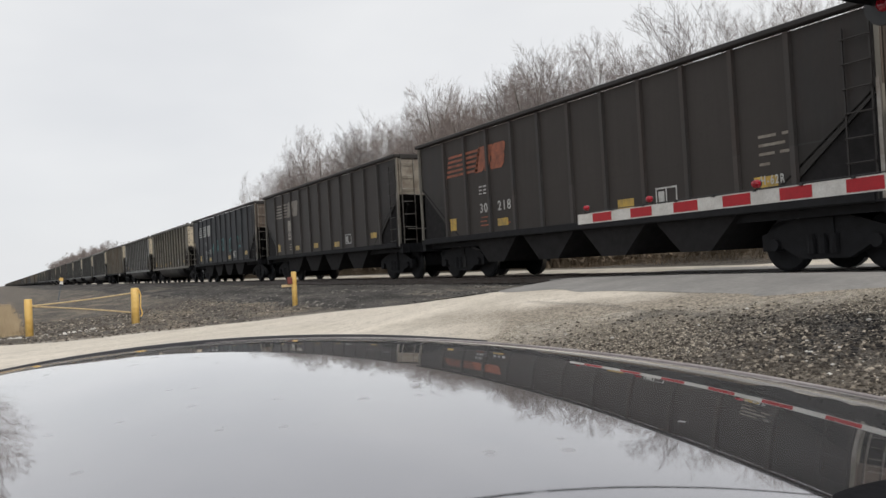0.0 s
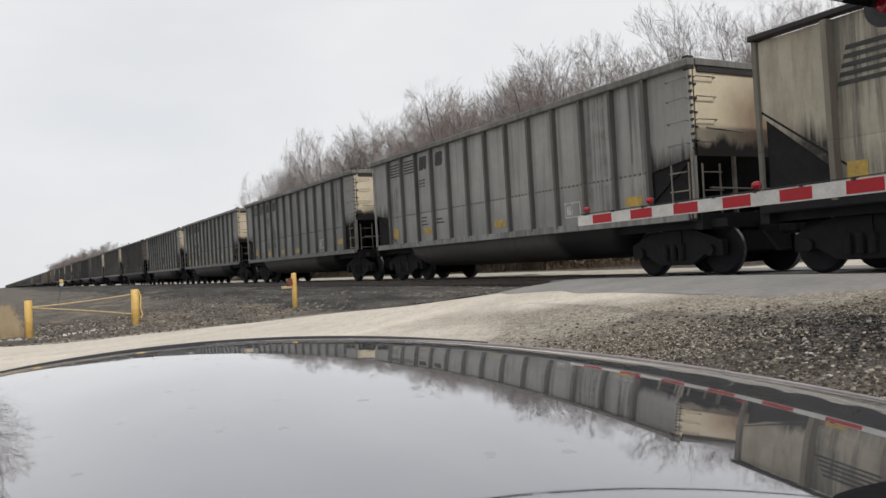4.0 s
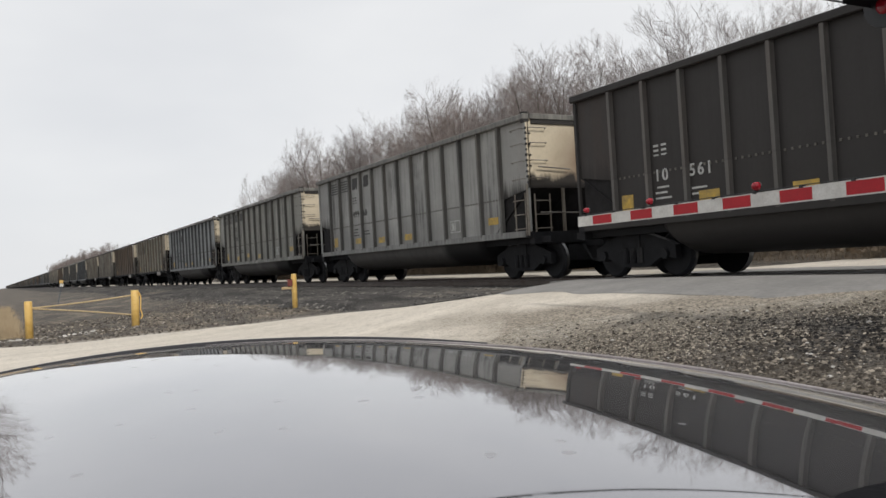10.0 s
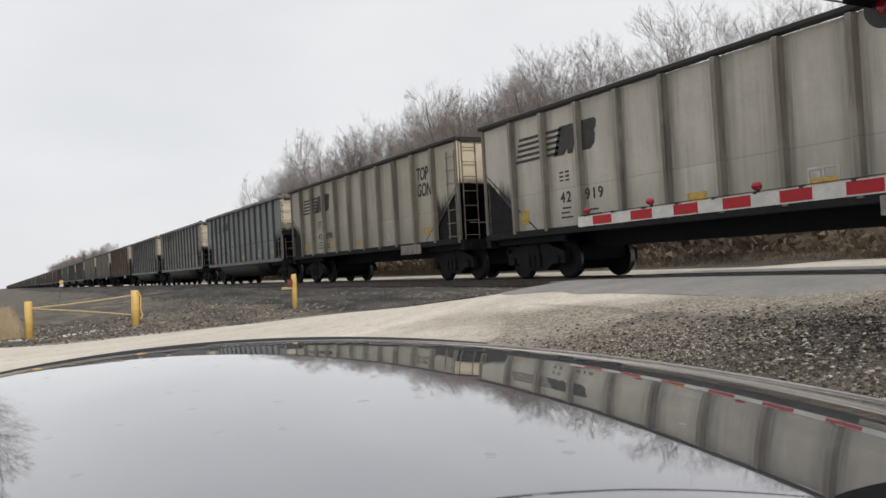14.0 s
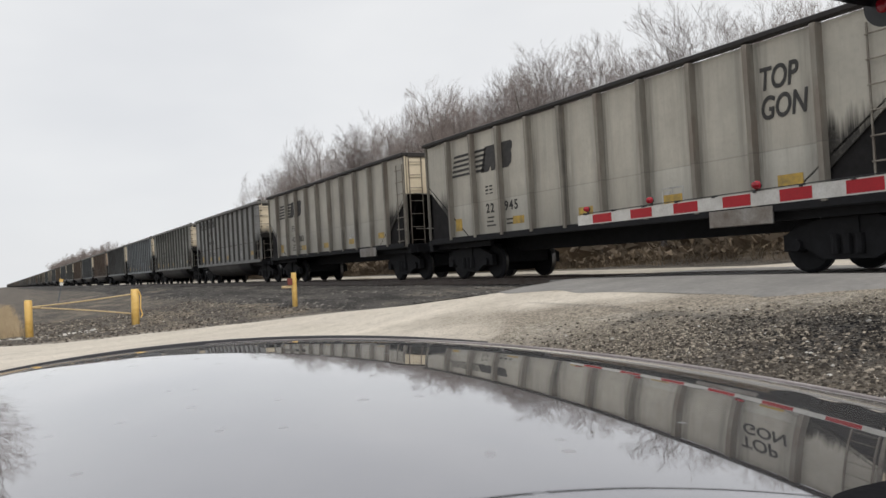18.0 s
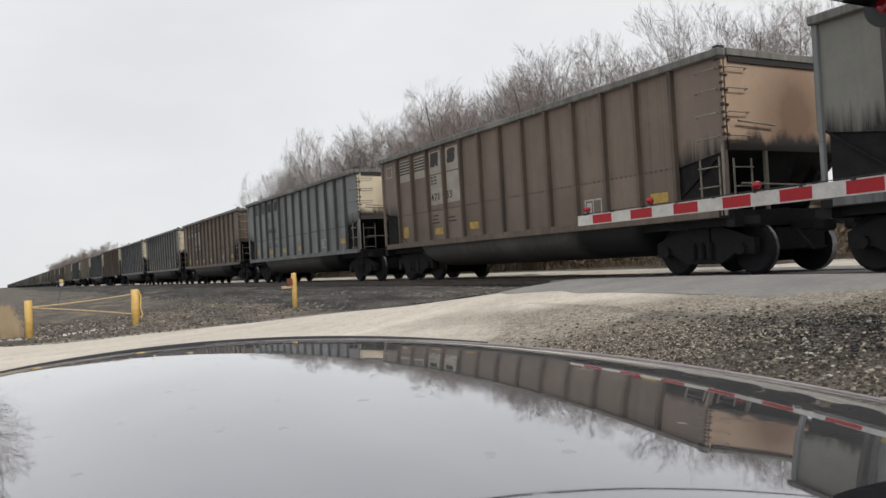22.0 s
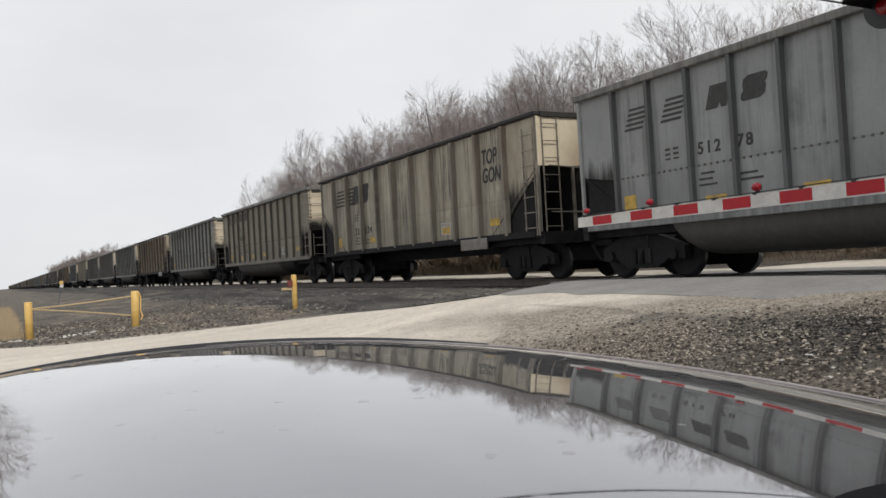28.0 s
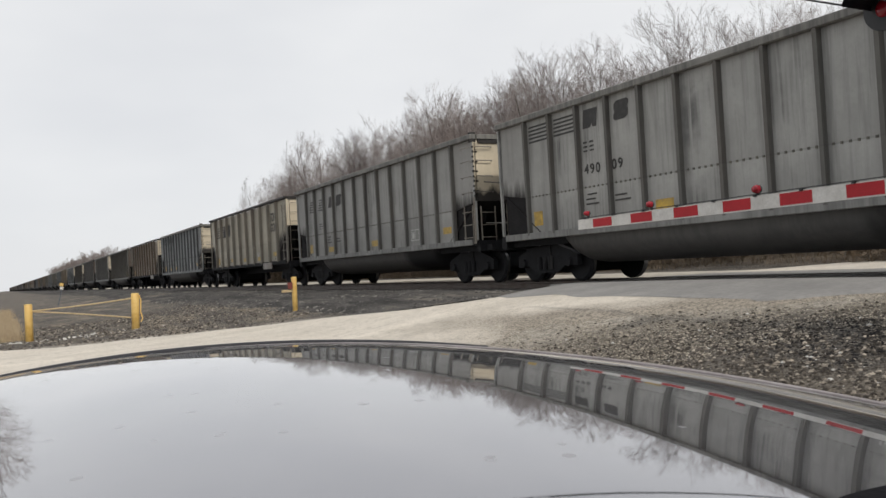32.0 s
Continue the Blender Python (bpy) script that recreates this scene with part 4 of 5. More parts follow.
# ---- bare trees ----
def bare_tree(seed, far=False):
    """A leafless tree: a trunk that forks into upright leaders with fans of straight, upswept twigs."""
    rng = random.Random(seed)
    wood, fine = ([], []), ([], [])
    height = 11.0
    thin = 0.016 if far else 0.005

    def segment(store, p, q, r, s, n=3, end=False):
        v, f = store
        d = (q - p).normalized()
        u = d.orthogonal().normalized()
        w = d.cross(u)
        o = len(v)
        for c, rad in ((p, r),) if end else ((p, r), (q, s)):
            for k in range(n):
                a = k * math.tau / n
                v.append(tuple(c + u * (math.cos(a) * rad) + w * (math.sin(a) * rad)))
        if end:
            v.append(tuple(q))
            f.extend((o + k, o + (k + 1) % n, o + n) for k in range(n))
        else:
            f.extend((o + k, o + (k + 1) % n, o + n + (k + 1) % n, o + n + k) for k in range(n))

    def aside(d, ang, lift):
        side = d.orthogonal().normalized()
        side.rotate(Matrix.Rotation(rng.uniform(0, math.tau), 3, d))
        return (d * math.cos(ang) + side * math.sin(ang) + Vector((0, 0, lift))).normalized()

    def stem(store, p, d, length, r, tip, bits, wander, n, lift):
        """Lays a tapering stem and gives back its joints."""
        joints = [(p, d, r)]
        for k in range(bits):
            d = (d + Vector((rng.gauss(0, wander), rng.gauss(0, wander), lift))).normalized()
            q = p + d * (length / bits)
            ra, rb = r + (tip - r) * k / bits, r + (tip - r) * (k + 1) / bits
            segment(store, p, q, ra, rb, n)
            p = q
            joints.append((p, d, rb))
        return joints

    def along(joints, f):
        k = min(len(joints) - 2, int(f * (len(joints) - 1)))
        g = f * (len(joints) - 1) - k
        return joints[k][0].lerp(joints[k + 1][0], g), joints[k + 1][1], joints[k][2] * (1 - g) + joints[k + 1][2] * g

    def spray(p, d, length, r, level):
        """Twigs upon twigs, the last ones single spikes; all kept within an egg-shaped crown."""
        for _ in range(4):
            e = p + d * length
            if (e.x ** 2 + e.y ** 2) / wide ** 2 + ((e.z - 0.56 * height) / (0.45 * height)) ** 2 < 1:
                break
            length *= 0.7
        if level == 3 or (far and level == 2):
            segment(fine, p, p + d * length, r, 0, 3, True)
            return
        js = stem(wood if level == 0 else fine, p, d, length, r, max(thin * 0.7, r * 0.3), (4, 3, 2)[level], (0.05, 0.055, 0.06)[level], 3, (0.04, 0.03, 0.02)[level])
        count = ((6, 5, 3) if not far else (6, 5, 0))[level]
        for k in range(count):
            f = 0.2 + 0.8 * (k + rng.random()) / count
            q, e, rr = along(js, min(0.99, f))
            spray(q, aside(e, rng.uniform(0.4, 0.85), 0.06), length * rng.uniform(0.5, 0.85) * (1.2 - 0.45 * f), max(thin * (1.0, 0.8, 0.6)[level], rr * 0.5), level + 1)

    wide = height * rng.uniform(0.23, 0.31)
    fork = rng.uniform(0.12, 0.34) * height
    trunk = stem(wood, Vector((0, 0, -0.2)), Vector((rng.gauss(0, 0.05), rng.gauss(0, 0.05), 1)).normalized(), fork, 0.15, 0.12, 4, 0.03, 6, 0.05)
    p, d, r = trunk[-1]
    leaders = rng.choice((2, 3, 3, 4))
    for k in range(leaders):
        nd = aside(d, rng.uniform(0.12, 0.46), 0.1)
        js = stem(wood, p, nd, (height - fork) * rng.uniform(0.6, 0.8), r * rng.uniform(0.6, 0.8), 0.013, 9, 0.06, 4, 0.05)
        count = 7 if far else 9
        for i in range(count):
            f = 0.1 + 0.88 * (i + rng.random()) / count
            q, e, rr = along(js, min(0.99, f))
            spray(q, aside(e, rng.uniform(0.4, 0.75), 0.05), (3.2 - 2.0 * f) * rng.uniform(0.7, 1.15), max(thin * 1.5, rr * 0.4), 0)
    top_z = max(q[2] for q in fine[0])
    for store in (wood, fine):
        store[0][:] = [tuple(c * height / top_z for c in q) for q in store[0]]
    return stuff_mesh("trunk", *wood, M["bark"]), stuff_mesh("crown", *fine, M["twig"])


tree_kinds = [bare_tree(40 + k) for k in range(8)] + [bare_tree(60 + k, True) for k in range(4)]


def tree_at(x, y, h, turn, kind, label="bare grey deciduous tree with fine upswept twigs", group="trees along the track"):
    t = tagged(new("tree"), label, "tree", group)
    t.location, t.rotation_euler = (x, y, rise(x, y) - 0.05), (0, 0, turn)
    for name, me in zip(("trunk", "crown"), tree_kinds[kind]):
        ob = piece(name, me, t)
        s = h / 11.0
        ob.scale = (s, s, s)
    return t


rng = random.Random(11)
s_ = -12.0
while s_ < 420:
    hh = float(np.interp(s_, (15, 19, 22.5, 24, 27, 29, 31, 33.5, 36.5, 40, 43, 46, 49, 52, 57, 60, 66, 75, 80, 84, 100, 205, 215),
                         (9.2, 10.0, 10.9, 9.0, 10.3, 10.9, 11.6, 12.2, 10.3, 12.2, 11.3, 11.5, 12.0, 12.2, 11.9, 10.9, 10.9, 10.3, 9.2, 7.6, 7.2, 7.6, 11.0)))
    for row in range(3 if s_ < 34 else 4 if s_ < 90 else 2):
        x, y = -s_ - rng.uniform(-1.5, 1.5), 22.6 + row * 2.7 + rng.uniform(-1.2, 1.2)
        h = hh * (rng.uniform(0.86, 1.0) if row < 2 else rng.uniform(0.78, 0.98)) * (1 + 0.035 * row) - 0.8 * far_bank(x, y)
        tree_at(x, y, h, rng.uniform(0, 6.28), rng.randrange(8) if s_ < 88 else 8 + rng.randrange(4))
    s_ += rng.uniform(2.2, 3.2) * (1 if s_ < 90 else 2.1)
for x, y, h in ((-36, -4.0, 12.0), (-40, -3.8, 13.8), (-47, -4.6, 14), (-54, -4.6, 15), (-33, -5.4, 12), (-66, -4.4, 15)):
    tree_at(x, y, h, rng.uniform(0, 6.28), rng.randrange(8), "bare dark tree on the near side of the track", "trees beside the yard")


def brush(name, count, spot, height, mat, label, category, seed, width=0.012, fork=True):
    r = np.random.default_rng(seed)
    verts, faces = [], []
    for _ in range(count):
        x, y = spot(r)
        z = rise(x, y) - 0.05
        h = height * r.uniform(0.4, 1.0) * (0.35 + max(0.0, 1.1 * noise.noise((x * 0.22, y * 0.3, 5)) + 0.35) if fork else 1.0)
        a, lean = r.random() * 6.28, r.normal(0, 0.45 if fork else 0.3, 2) * h
        ux, uy = math.cos(a) * width, math.sin(a) * width
        o = len(verts)
        verts += [(x - ux, y - uy, z), (x + ux, y + uy, z), (x - uy, y + ux, z), (x + lean[0] * 0.5, y + lean[1] * 0.5, z + h * 0.6), (x + lean[0] + ux, y + lean[1], z + h), (x + lean[0] * 1.6, y + lean[1] * 0.4, z + h * 0.85)]
        verts[-3:] = verts[-3:] if fork else [(x + lean[0], y + lean[1], z + h)]
        faces += [(o, o + 1, o + 3), (o + 1, o + 2, o + 3), (o + 2, o, o + 3)] + ([(o + 3, o + 4, o + 5)] if fork else [])
    return tagged(new(name, stuff_mesh(name, verts, faces, mat)), label, category, kind="stuff")


brush("brush", 26000, lambda r: (-85 + 82 * r.random() ** 0.8, 20.8 + 7 * r.random()), 1.9, M["brush"], "dry brown scrub and saplings below the trees", "brush", 21, 0.016)
def spot_grass(r):
    x = -26.7 - 34 * r.random() ** 1.3
    return x, 0.5 + 0.6 * noise.noise((x * 0.5, 3, 3)) - 3.6 * abs(r.normal()) ** 1.2 * (0.4 + 0.6 * r.random())


brush("dry_grass", 12000, spot_grass, 0.55, M["straw"], "tall straw-coloured dry grass", "grass", 22, 0.007, False)


# ---- overhead line along the road, behind the view ----
for y in (-26.0, 46.0):
    pole = tagged(new("utility_pole"), "weathered wooden utility pole beside the road", "utility pole", "poles of the overhead line")
    pole.location = (-14.0, y, rise(-14, y))
    bm = bmesh.new()
    rod(bm, (0, 0, -0.5), (0, 0, 8.3), 0.16, 12, 0.11)
    part("shaft", bm, M["bark"], pole, smooth=True)
    bm = bmesh.new()
    box(bm, -0.9, 0.9, -0.06, 0.06, 7.75, 7.87, 0.01)
    part("crossarm", bm, M["bark"], pole)
wire = tagged(new("overhead_wire"), "single dark overhead wire strung between poles", "wire")
bm = bmesh.new()
last = None
for k in range(25):
    f = k / 24
    p = Vector((-14.0, -26 + 72 * f, 8.35 - 1.6 * f * (1 - f)))
    if last is not None:
        rod(bm, last, p, 0.028, 5)
    last = p
part("cable", bm, M["signal"], wire)


# ---- the coal train ----
SPEED = 22.3
TOP, SILL = 3.83, 1.13
cache = {}


def shared(key, make, mat=None, smooth=False):
    if key not in cache:
        bm = bmesh.new()
        make(bm)
        cache[key] = mesh_of(key.split("/")[0], bm, mat or M["under"], smooth)
    return cache[key]


def lettering(text, size):
    key = "text/%s/%s" % (text, size)
    if key not in cache:
        cu = bpy.data.curves.new("lettering", "FONT")
        cu.body, cu.size, cu.extrude, cu.offset = text, size, 0.002, 0.02 * size
        cu.shear = 0.18 if size > 0.5 else 0.0
        cu.space_character = 1.0 if size > 0.5 else 1.3
        tmp = bpy.data.objects.new("lettering", cu)
        scene.collection.objects.link(tmp)
        me = bpy.data.meshes.new_from_object(tmp.evaluated_get(bpy.context.evaluated_depsgraph_get()))
        bpy.data.objects.remove(tmp)
        me.materials.clear()
        me.materials.append(M["ink"])
        cache[key] = me
    return cache[key]


def slab(pts, y0, y1):
    return lambda bm: prism(bm, pts, y0, y1)


def rib_shape(z0, z1, w=0.085, d=0.13):
    def make(bm):
        lo = [bm.verts.new(p) for p in ((-w, 0, z0), (-w * 0.7, -d * 0.8, z0), (w * 0.7, -d * 0.8, z0), (w, 0, z0))]
        hi = [bm.verts.new(p) for p in ((-w, 0, z1), (-w * 0.7, -d, z1), (w * 0.7, -d, z1), (w, 0, z1))]
        for i in range(3):
            bm.faces.new((lo[i], lo[i + 1], hi[i + 1], hi[i]))
        bm.faces.new(lo)
        bm.faces.new(hi)
    return make


def wheelset(bm):
    for side in (-1, 1):
        y = side * 0.7525
        lathe(bm, [(y - 0.065, 0.1), (y - 0.065, 0.40), (y - 0.03 * side - 0.035, 0.457), (y + 0.065, 0.457), (y + 0.065, 0.40), (y + 0.05 * side, 0.36), (y + 0.05 * side, 0.14), (y + 0.065, 0.1)], (0, 0, 0.457), seg=22)
    rod(bm, (0, -1.05, 0.457), (0, 1.05, 0.457), 0.085, 10)


def wheel_mesh():
    if "wheelset" not in cache:
        me = shared("wheelset", wheelset, M["under"])
        me.materials.append(M["tread"])
        for poly in me.polygons:
            if math.hypot(poly.center.x, poly.center.z - 0.457) > 0.43:
                poly.material_index = 1
    return cache["wheelset"]


def side_frame(bm):
    out = [(-1.15, 0.36), (-1.15, 0.62), (-0.95, 0.70), (-0.45, 0.86), (0.45, 0.86), (0.95, 0.70), (1.15, 0.62), (1.15, 0.36), (0.75, 0.40), (0.42, 0.22), (-0.42, 0.22), (-0.75, 0.40)]
    prism(bm, out, -0.07, 0.07)
    for x in (-0.889, 0.889):
        lathe(bm, [(-0.14, 0.05), (-0.14, 0.1), (0.06, 0.12), (0.06, 0.05)], (x, 0, 0.457), seg=12)
    for x in (-0.2, 0.0, 0.2):
        lathe(bm, [(0.3, 0.07), (0.6, 0.07)], (x, -0.09, 0.0), axis="z", seg=8)


def bolster(bm):
    box(bm, -0.2, 0.2, -1.1, 1.1, 0.55, 0.85)
    box(bm, -0.3, 0.3, -0.35, 0.35, 0.8, 1.0)
    box(bm, -1.25, 1.25, -0.62, 0.62, 0.42, 0.78)
    box(bm, -0.55, 0.55, -0.66, 0.66, 0.2, 0.5)
    box(bm, -1.5, 1.5, -1.3, -1.2, 0.86, 1.0)


def coupler(bm):
    box(bm, -0.1, 0.5, -0.09, 0.09, 0.72, 0.92, 0.02)
    box(bm, 0.45, 0.72, -0.16, 0.14, 0.68, 0.96, 0.05)
    rod(bm, (0.2, -0.25, 0.75), (0.55, -0.3, 0.4), 0.03, 8)
    rod(bm, (0.55, -0.3, 0.4), (0.7, -0.15, 0.42), 0.03, 8)


def ladder(height, z0, rungs, width=0.42):
    def make(bm):
        for x in (-width / 2, width / 2):
            box(bm, x - 0.013, x + 0.013, -0.012, 0.012, z0, z0 + height)
        for k in range(rungs):
            z = z0 + height * (k + 0.5) / rungs
            rod(bm, (-width / 2, -0.05, z), (width / 2, -0.05, z), 0.013, 6)
            for x in (-width / 2, width / 2):
                rod(bm, (x, 0, z), (x, -0.05, z), 0.011, 5)
    return make


def grab_iron(bm):
    rod(bm, (-0.05, -0.06, 0), (0.42, -0.06, 0), 0.012, 6)
    for x in (-0.05, 0.42):
        rod(bm, (x, 0, -0.02), (x, -0.06, 0), 0.01, 5)


def corner_strip(bm):
    """Bolt heads and smears of rust down the corner of an end."""
    for k in range(11):
        z = 2.25 + 0.125 * k
        box(bm, -0.02 - 0.012 * (k % 3), 0.03, -0.07, -0.035, z - 0.022, z + 0.022 + 0.012 * (k % 2), 0.004)
        if k % 2:
            box(bm, 0.0, 0.025, 0.0, 0.07, z - 0.018, z + 0.018, 0.004)


def bracing(half, cut, head):
    def make(bm):
        prism(bm, [(half - cut - 0.5, SILL), (half - 0.55, SILL), (half - 0.3, head - 0.55), (half - 0.1, head)], -0.35, 0.35)
        for y in (-1.1, 1.1):
            prism(bm, [(half - cut * 0.8, SILL), (half - cut * 0.45, SILL), (half - 0.25, head - 0.3), (half - 0.35, head - 0.2)], y - 0.04, y + 0.04)
        lathe(bm, [(-0.35, 0.1), (-0.33, 0.16), (0.3, 0.16), (0.33, 0.1)], (half - cut * 0.5, 0.7, SILL + 0.2), seg=10)
    return make


def tub(half):
    def make(bm):
        rings = []
        for x, s in ((-half - 0.28, 0.55), (-half - 0.16, 0.85), (-half, 1.0), (half, 1.0), (half + 0.16, 0.85), (half + 0.28, 0.55)):
            ring = []
            for k in range(15):
                a = math.pi * k / 14
                e = 0.72
                c, q = math.cos(a), math.sin(a)
                ring.append(bm.verts.new((x, 1.46 * math.copysign(abs(c) ** e, c), SILL - 0.04 - s * 0.70 * q ** e)))
            rings.append(ring)
        for a, b in zip(rings, rings[1:]):
            for k in range(14):
                bm.faces.new((a[k], a[k + 1], b[k + 1], b[k]))
        bm.faces.new(rings[0])
        bm.faces.new(rings[-1][::-1])
    return make


def hopper_bay(w):
    return slab([(-w * 0.5, SILL), (w * 0.5, SILL), (w * 0.16, 0.42), (-w * 0.16, 0.42)], -1.42, 1.42)


def logo_stripes(w, h, n, slant):
    def make(bm):
        for k in range(n):
            z = h * (k + 0.25) / n
            prism(bm, [(slant * z, z), (w + slant * z - 0.0, z), (w + slant * (z + h * 0.5 / n), z + h * 0.5 / n), (slant * (z + h * 0.5 / n), z + h * 0.5 / n)], -0.002, 0.002)
    return make


def block(w, h, slant=0.25):
    """A plain slanted block with two notches, in the emblem's place."""
    def make(bm):
        s = slant * h
        prism(bm, [(0, 0), (w * 0.55, 0), (w * 0.65 + s * 0.2, h * 0.2), (w * 0.75, 0), (w, 0), (w + s, h), (s, h)], -0.002, 0.002)
    return make


def curl(w, h, slant=0.25):
    """A rounded slanted block, slightly waisted."""
    def make(bm):
        out = [(0.0, 0.12), (0.1, 0.0), (0.82, 0.0), (1.0, 0.16), (1.0, 0.46), (0.94, 0.56), (0.94, 0.62), (1.0, 0.7), (1.0, 0.9), (0.88, 1.0), (0.18, 1.0), (0.0, 0.86), (0.0, 0.58), (0.06, 0.48), (0.06, 0.4), (0.0, 0.3)]
        prism(bm, [(x * w + slant * h * z, z * h) for x, z in out], -0.002, 0.002)
    return make


SPEC = {  # ribs, body length, bay at the ends, foot and head of the end cut, half the truck centres
    "gon": (13, 13.78, 1.17, 1.17, 1.95, 2.12, 5.8),
    "slt": (13, 14.0, 1.13, 1.13, 1.95, 2.12, 5.8),
    "top": (10, 13.95, 1.36, 1.75, 1.2, 2.6, 5.6),
    "hop": (11, 14.0, 1.5, 1.7, 1.25, 2.6, 5.6),
}


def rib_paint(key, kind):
    """Ribs painted darker than the sheets: soot plus the shade of their flanks."""
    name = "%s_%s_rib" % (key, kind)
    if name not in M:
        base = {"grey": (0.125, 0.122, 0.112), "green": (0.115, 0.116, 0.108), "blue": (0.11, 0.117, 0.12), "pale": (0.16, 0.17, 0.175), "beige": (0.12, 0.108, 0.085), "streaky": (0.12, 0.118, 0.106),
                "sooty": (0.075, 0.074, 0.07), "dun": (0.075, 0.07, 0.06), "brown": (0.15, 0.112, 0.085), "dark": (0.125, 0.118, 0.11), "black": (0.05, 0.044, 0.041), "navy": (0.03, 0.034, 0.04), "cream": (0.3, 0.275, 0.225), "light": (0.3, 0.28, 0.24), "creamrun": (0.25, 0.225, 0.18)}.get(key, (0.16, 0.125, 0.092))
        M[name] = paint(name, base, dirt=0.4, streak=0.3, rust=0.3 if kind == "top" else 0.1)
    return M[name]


def end_skin(key):
    """The paint of the end bays, blackened by coal along their foot."""
    name = key + "_end_bay"
    if name not in M:
        col = tuple(COLOURS[key])
        M[name] = paint(name, col, dirt=0.3, streak=0.06, rust=0.3 if key in ("rusty", "tan", "creamrun") else 0.05, low_dark=0.97, zlo=2.55, zhi=2.95, edge=0.0, soot=(0.02, 0.018, 0.017))
    return M[name]


COLOURS = dict(grey=(0.322, 0.32, 0.306), green=(0.295, 0.298, 0.28), blue=(0.275, 0.288, 0.288), pale=(0.32, 0.345, 0.355), beige=(0.29, 0.265, 0.21), streaky=(0.31, 0.308, 0.275), sooty=(0.24, 0.24, 0.215),
               dun=(0.185, 0.175, 0.15), brown=(0.24, 0.19, 0.155), dark=(0.04, 0.034, 0.031), black=(0.028, 0.025, 0.024), navy=(0.023, 0.027, 0.033), cream=(0.47, 0.44, 0.355), creamrun=(0.44, 0.405, 0.32),
               light=(0.52, 0.495, 0.43), rusty=(0.45, 0.385, 0.315), tan=(0.3, 0.24, 0.17))


HOP_X, HOP_Z = 4.85, 1.43


def wagon(kind, paint_key, end_key, number="", near=True, rng=None, extra=""):
    spec = "slt" if kind == "gon" and "slant" in extra else kind
    ribs, length, bay, cut, foot, head, centres = SPEC[spec]
    half = length / 2
    skin = M[paint_key]
    dark = paint_key in ("black", "navy", "dark")
    names = {"gon": "coal_gondola", "top": "coal_gondola", "hop": "hopper_car"}
    words = {"grey": "weathered grey", "green": "greenish grey", "blue": "blue-grey", "pale": "pale blue-grey", "beige": "beige-grey", "streaky": "soot-streaked grey", "sooty": "sooty grey", "dun": "dun grey",
             "brown": "faded brown", "dark": "dark brown", "black": "black", "navy": "blue-black", "cream": "cream", "creamrun": "streaked cream", "light": "light grey", "rusty": "rusty cream", "tan": "tan and brown"}[paint_key]
    form = {"gon": "coal gondola with a rounded tub belly", "top": "flat-bottomed coal gondola with black end slopes", "hop": "coal hopper car with ribbed sides"}[kind]
    w = tagged(new(names[kind]), "%s %s" % (words, form), "rail car", "cars of the coal train")
    step = (length - 2 * bay) / (ribs - 1)
    face = -1.5
    tb = TOP - 0.12
    # side sheets
    if near:
        me = shared("side_panel/%s" % spec, slab([(-step / 2 + 0.004, SILL), (step / 2 - 0.004, SILL), (step / 2 - 0.004, tb), (-step / 2 + 0.004, tb)], 0, 0.03), skin)
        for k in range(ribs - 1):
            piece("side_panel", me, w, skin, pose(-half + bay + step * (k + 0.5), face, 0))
        mid = half - bay
        ep = [(0.004, SILL if cut < bay else foot), (0.004, tb), (bay, tb), (bay, head)]
        if cut > bay:
            ep = [(0.004, foot + (head - foot) * (cut - bay) / cut), (0.004, tb), (bay, tb), (bay, head)]
        elif kind == "gon":
            ep = [(0.004, foot), (0.004, tb), (bay, tb), (bay, head)]
        me = shared("end_panel/%s" % spec, slab(ep, 0, 0.03), skin)
        piece("end_panel", me, w, end_skin(paint_key), pose(mid, face, 0))
        piece("end_panel", shared("end_panel/%s/rear" % spec, slab([(-x, z) for x, z in ep], 0, 0.03), skin), w, end_skin(paint_key), pose(-mid, face, 0))
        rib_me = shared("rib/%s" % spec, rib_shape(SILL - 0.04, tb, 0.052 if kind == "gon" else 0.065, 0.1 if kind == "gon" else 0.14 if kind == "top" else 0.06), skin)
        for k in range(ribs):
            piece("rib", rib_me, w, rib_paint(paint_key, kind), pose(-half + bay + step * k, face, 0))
        for sx in (-1, 1):
            # Black sheet added to stand for the shade and soot of the open recess.
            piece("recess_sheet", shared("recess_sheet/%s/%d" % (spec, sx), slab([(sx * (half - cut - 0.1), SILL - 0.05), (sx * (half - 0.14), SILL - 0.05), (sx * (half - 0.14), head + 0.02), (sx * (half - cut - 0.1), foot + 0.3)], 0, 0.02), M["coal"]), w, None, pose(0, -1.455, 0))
            piece("corner_post", shared("corner_post", rib_shape(SILL, TOP - 0.1, 0.05, 0.05), skin), w, skin if kind == "gon" else M["dun"], pose(sx * (half - 0.05), face, 0))
    else:
        def whole(bm):
            comb = [(-half, face, head)]
            for k in range(ribs):
                x = -half + bay + step * k
                comb += [(x - 0.06, face, SILL), (x - 0.06, face - 0.15, SILL), (x + 0.06, face - 0.15, SILL), (x + 0.06, face, SILL)]
            comb += [(half, face, head), (half, face + 0.03, head), (half - bay, face + 0.03, SILL), (-half + bay, face + 0.03, SILL), (-half, face + 0.03, head)]
            lo = [bm.verts.new(q) for q in comb]
            hi = [bm.verts.new((q[0], q[1], tb)) for q in comb]
            bm.faces.new(lo)
            bm.faces.new(hi[::-1])
            for i in range(len(comb)):
                j = (i + 1) % len(comb)
                bm.faces.new((lo[j], lo[i], hi[i], hi[j]))
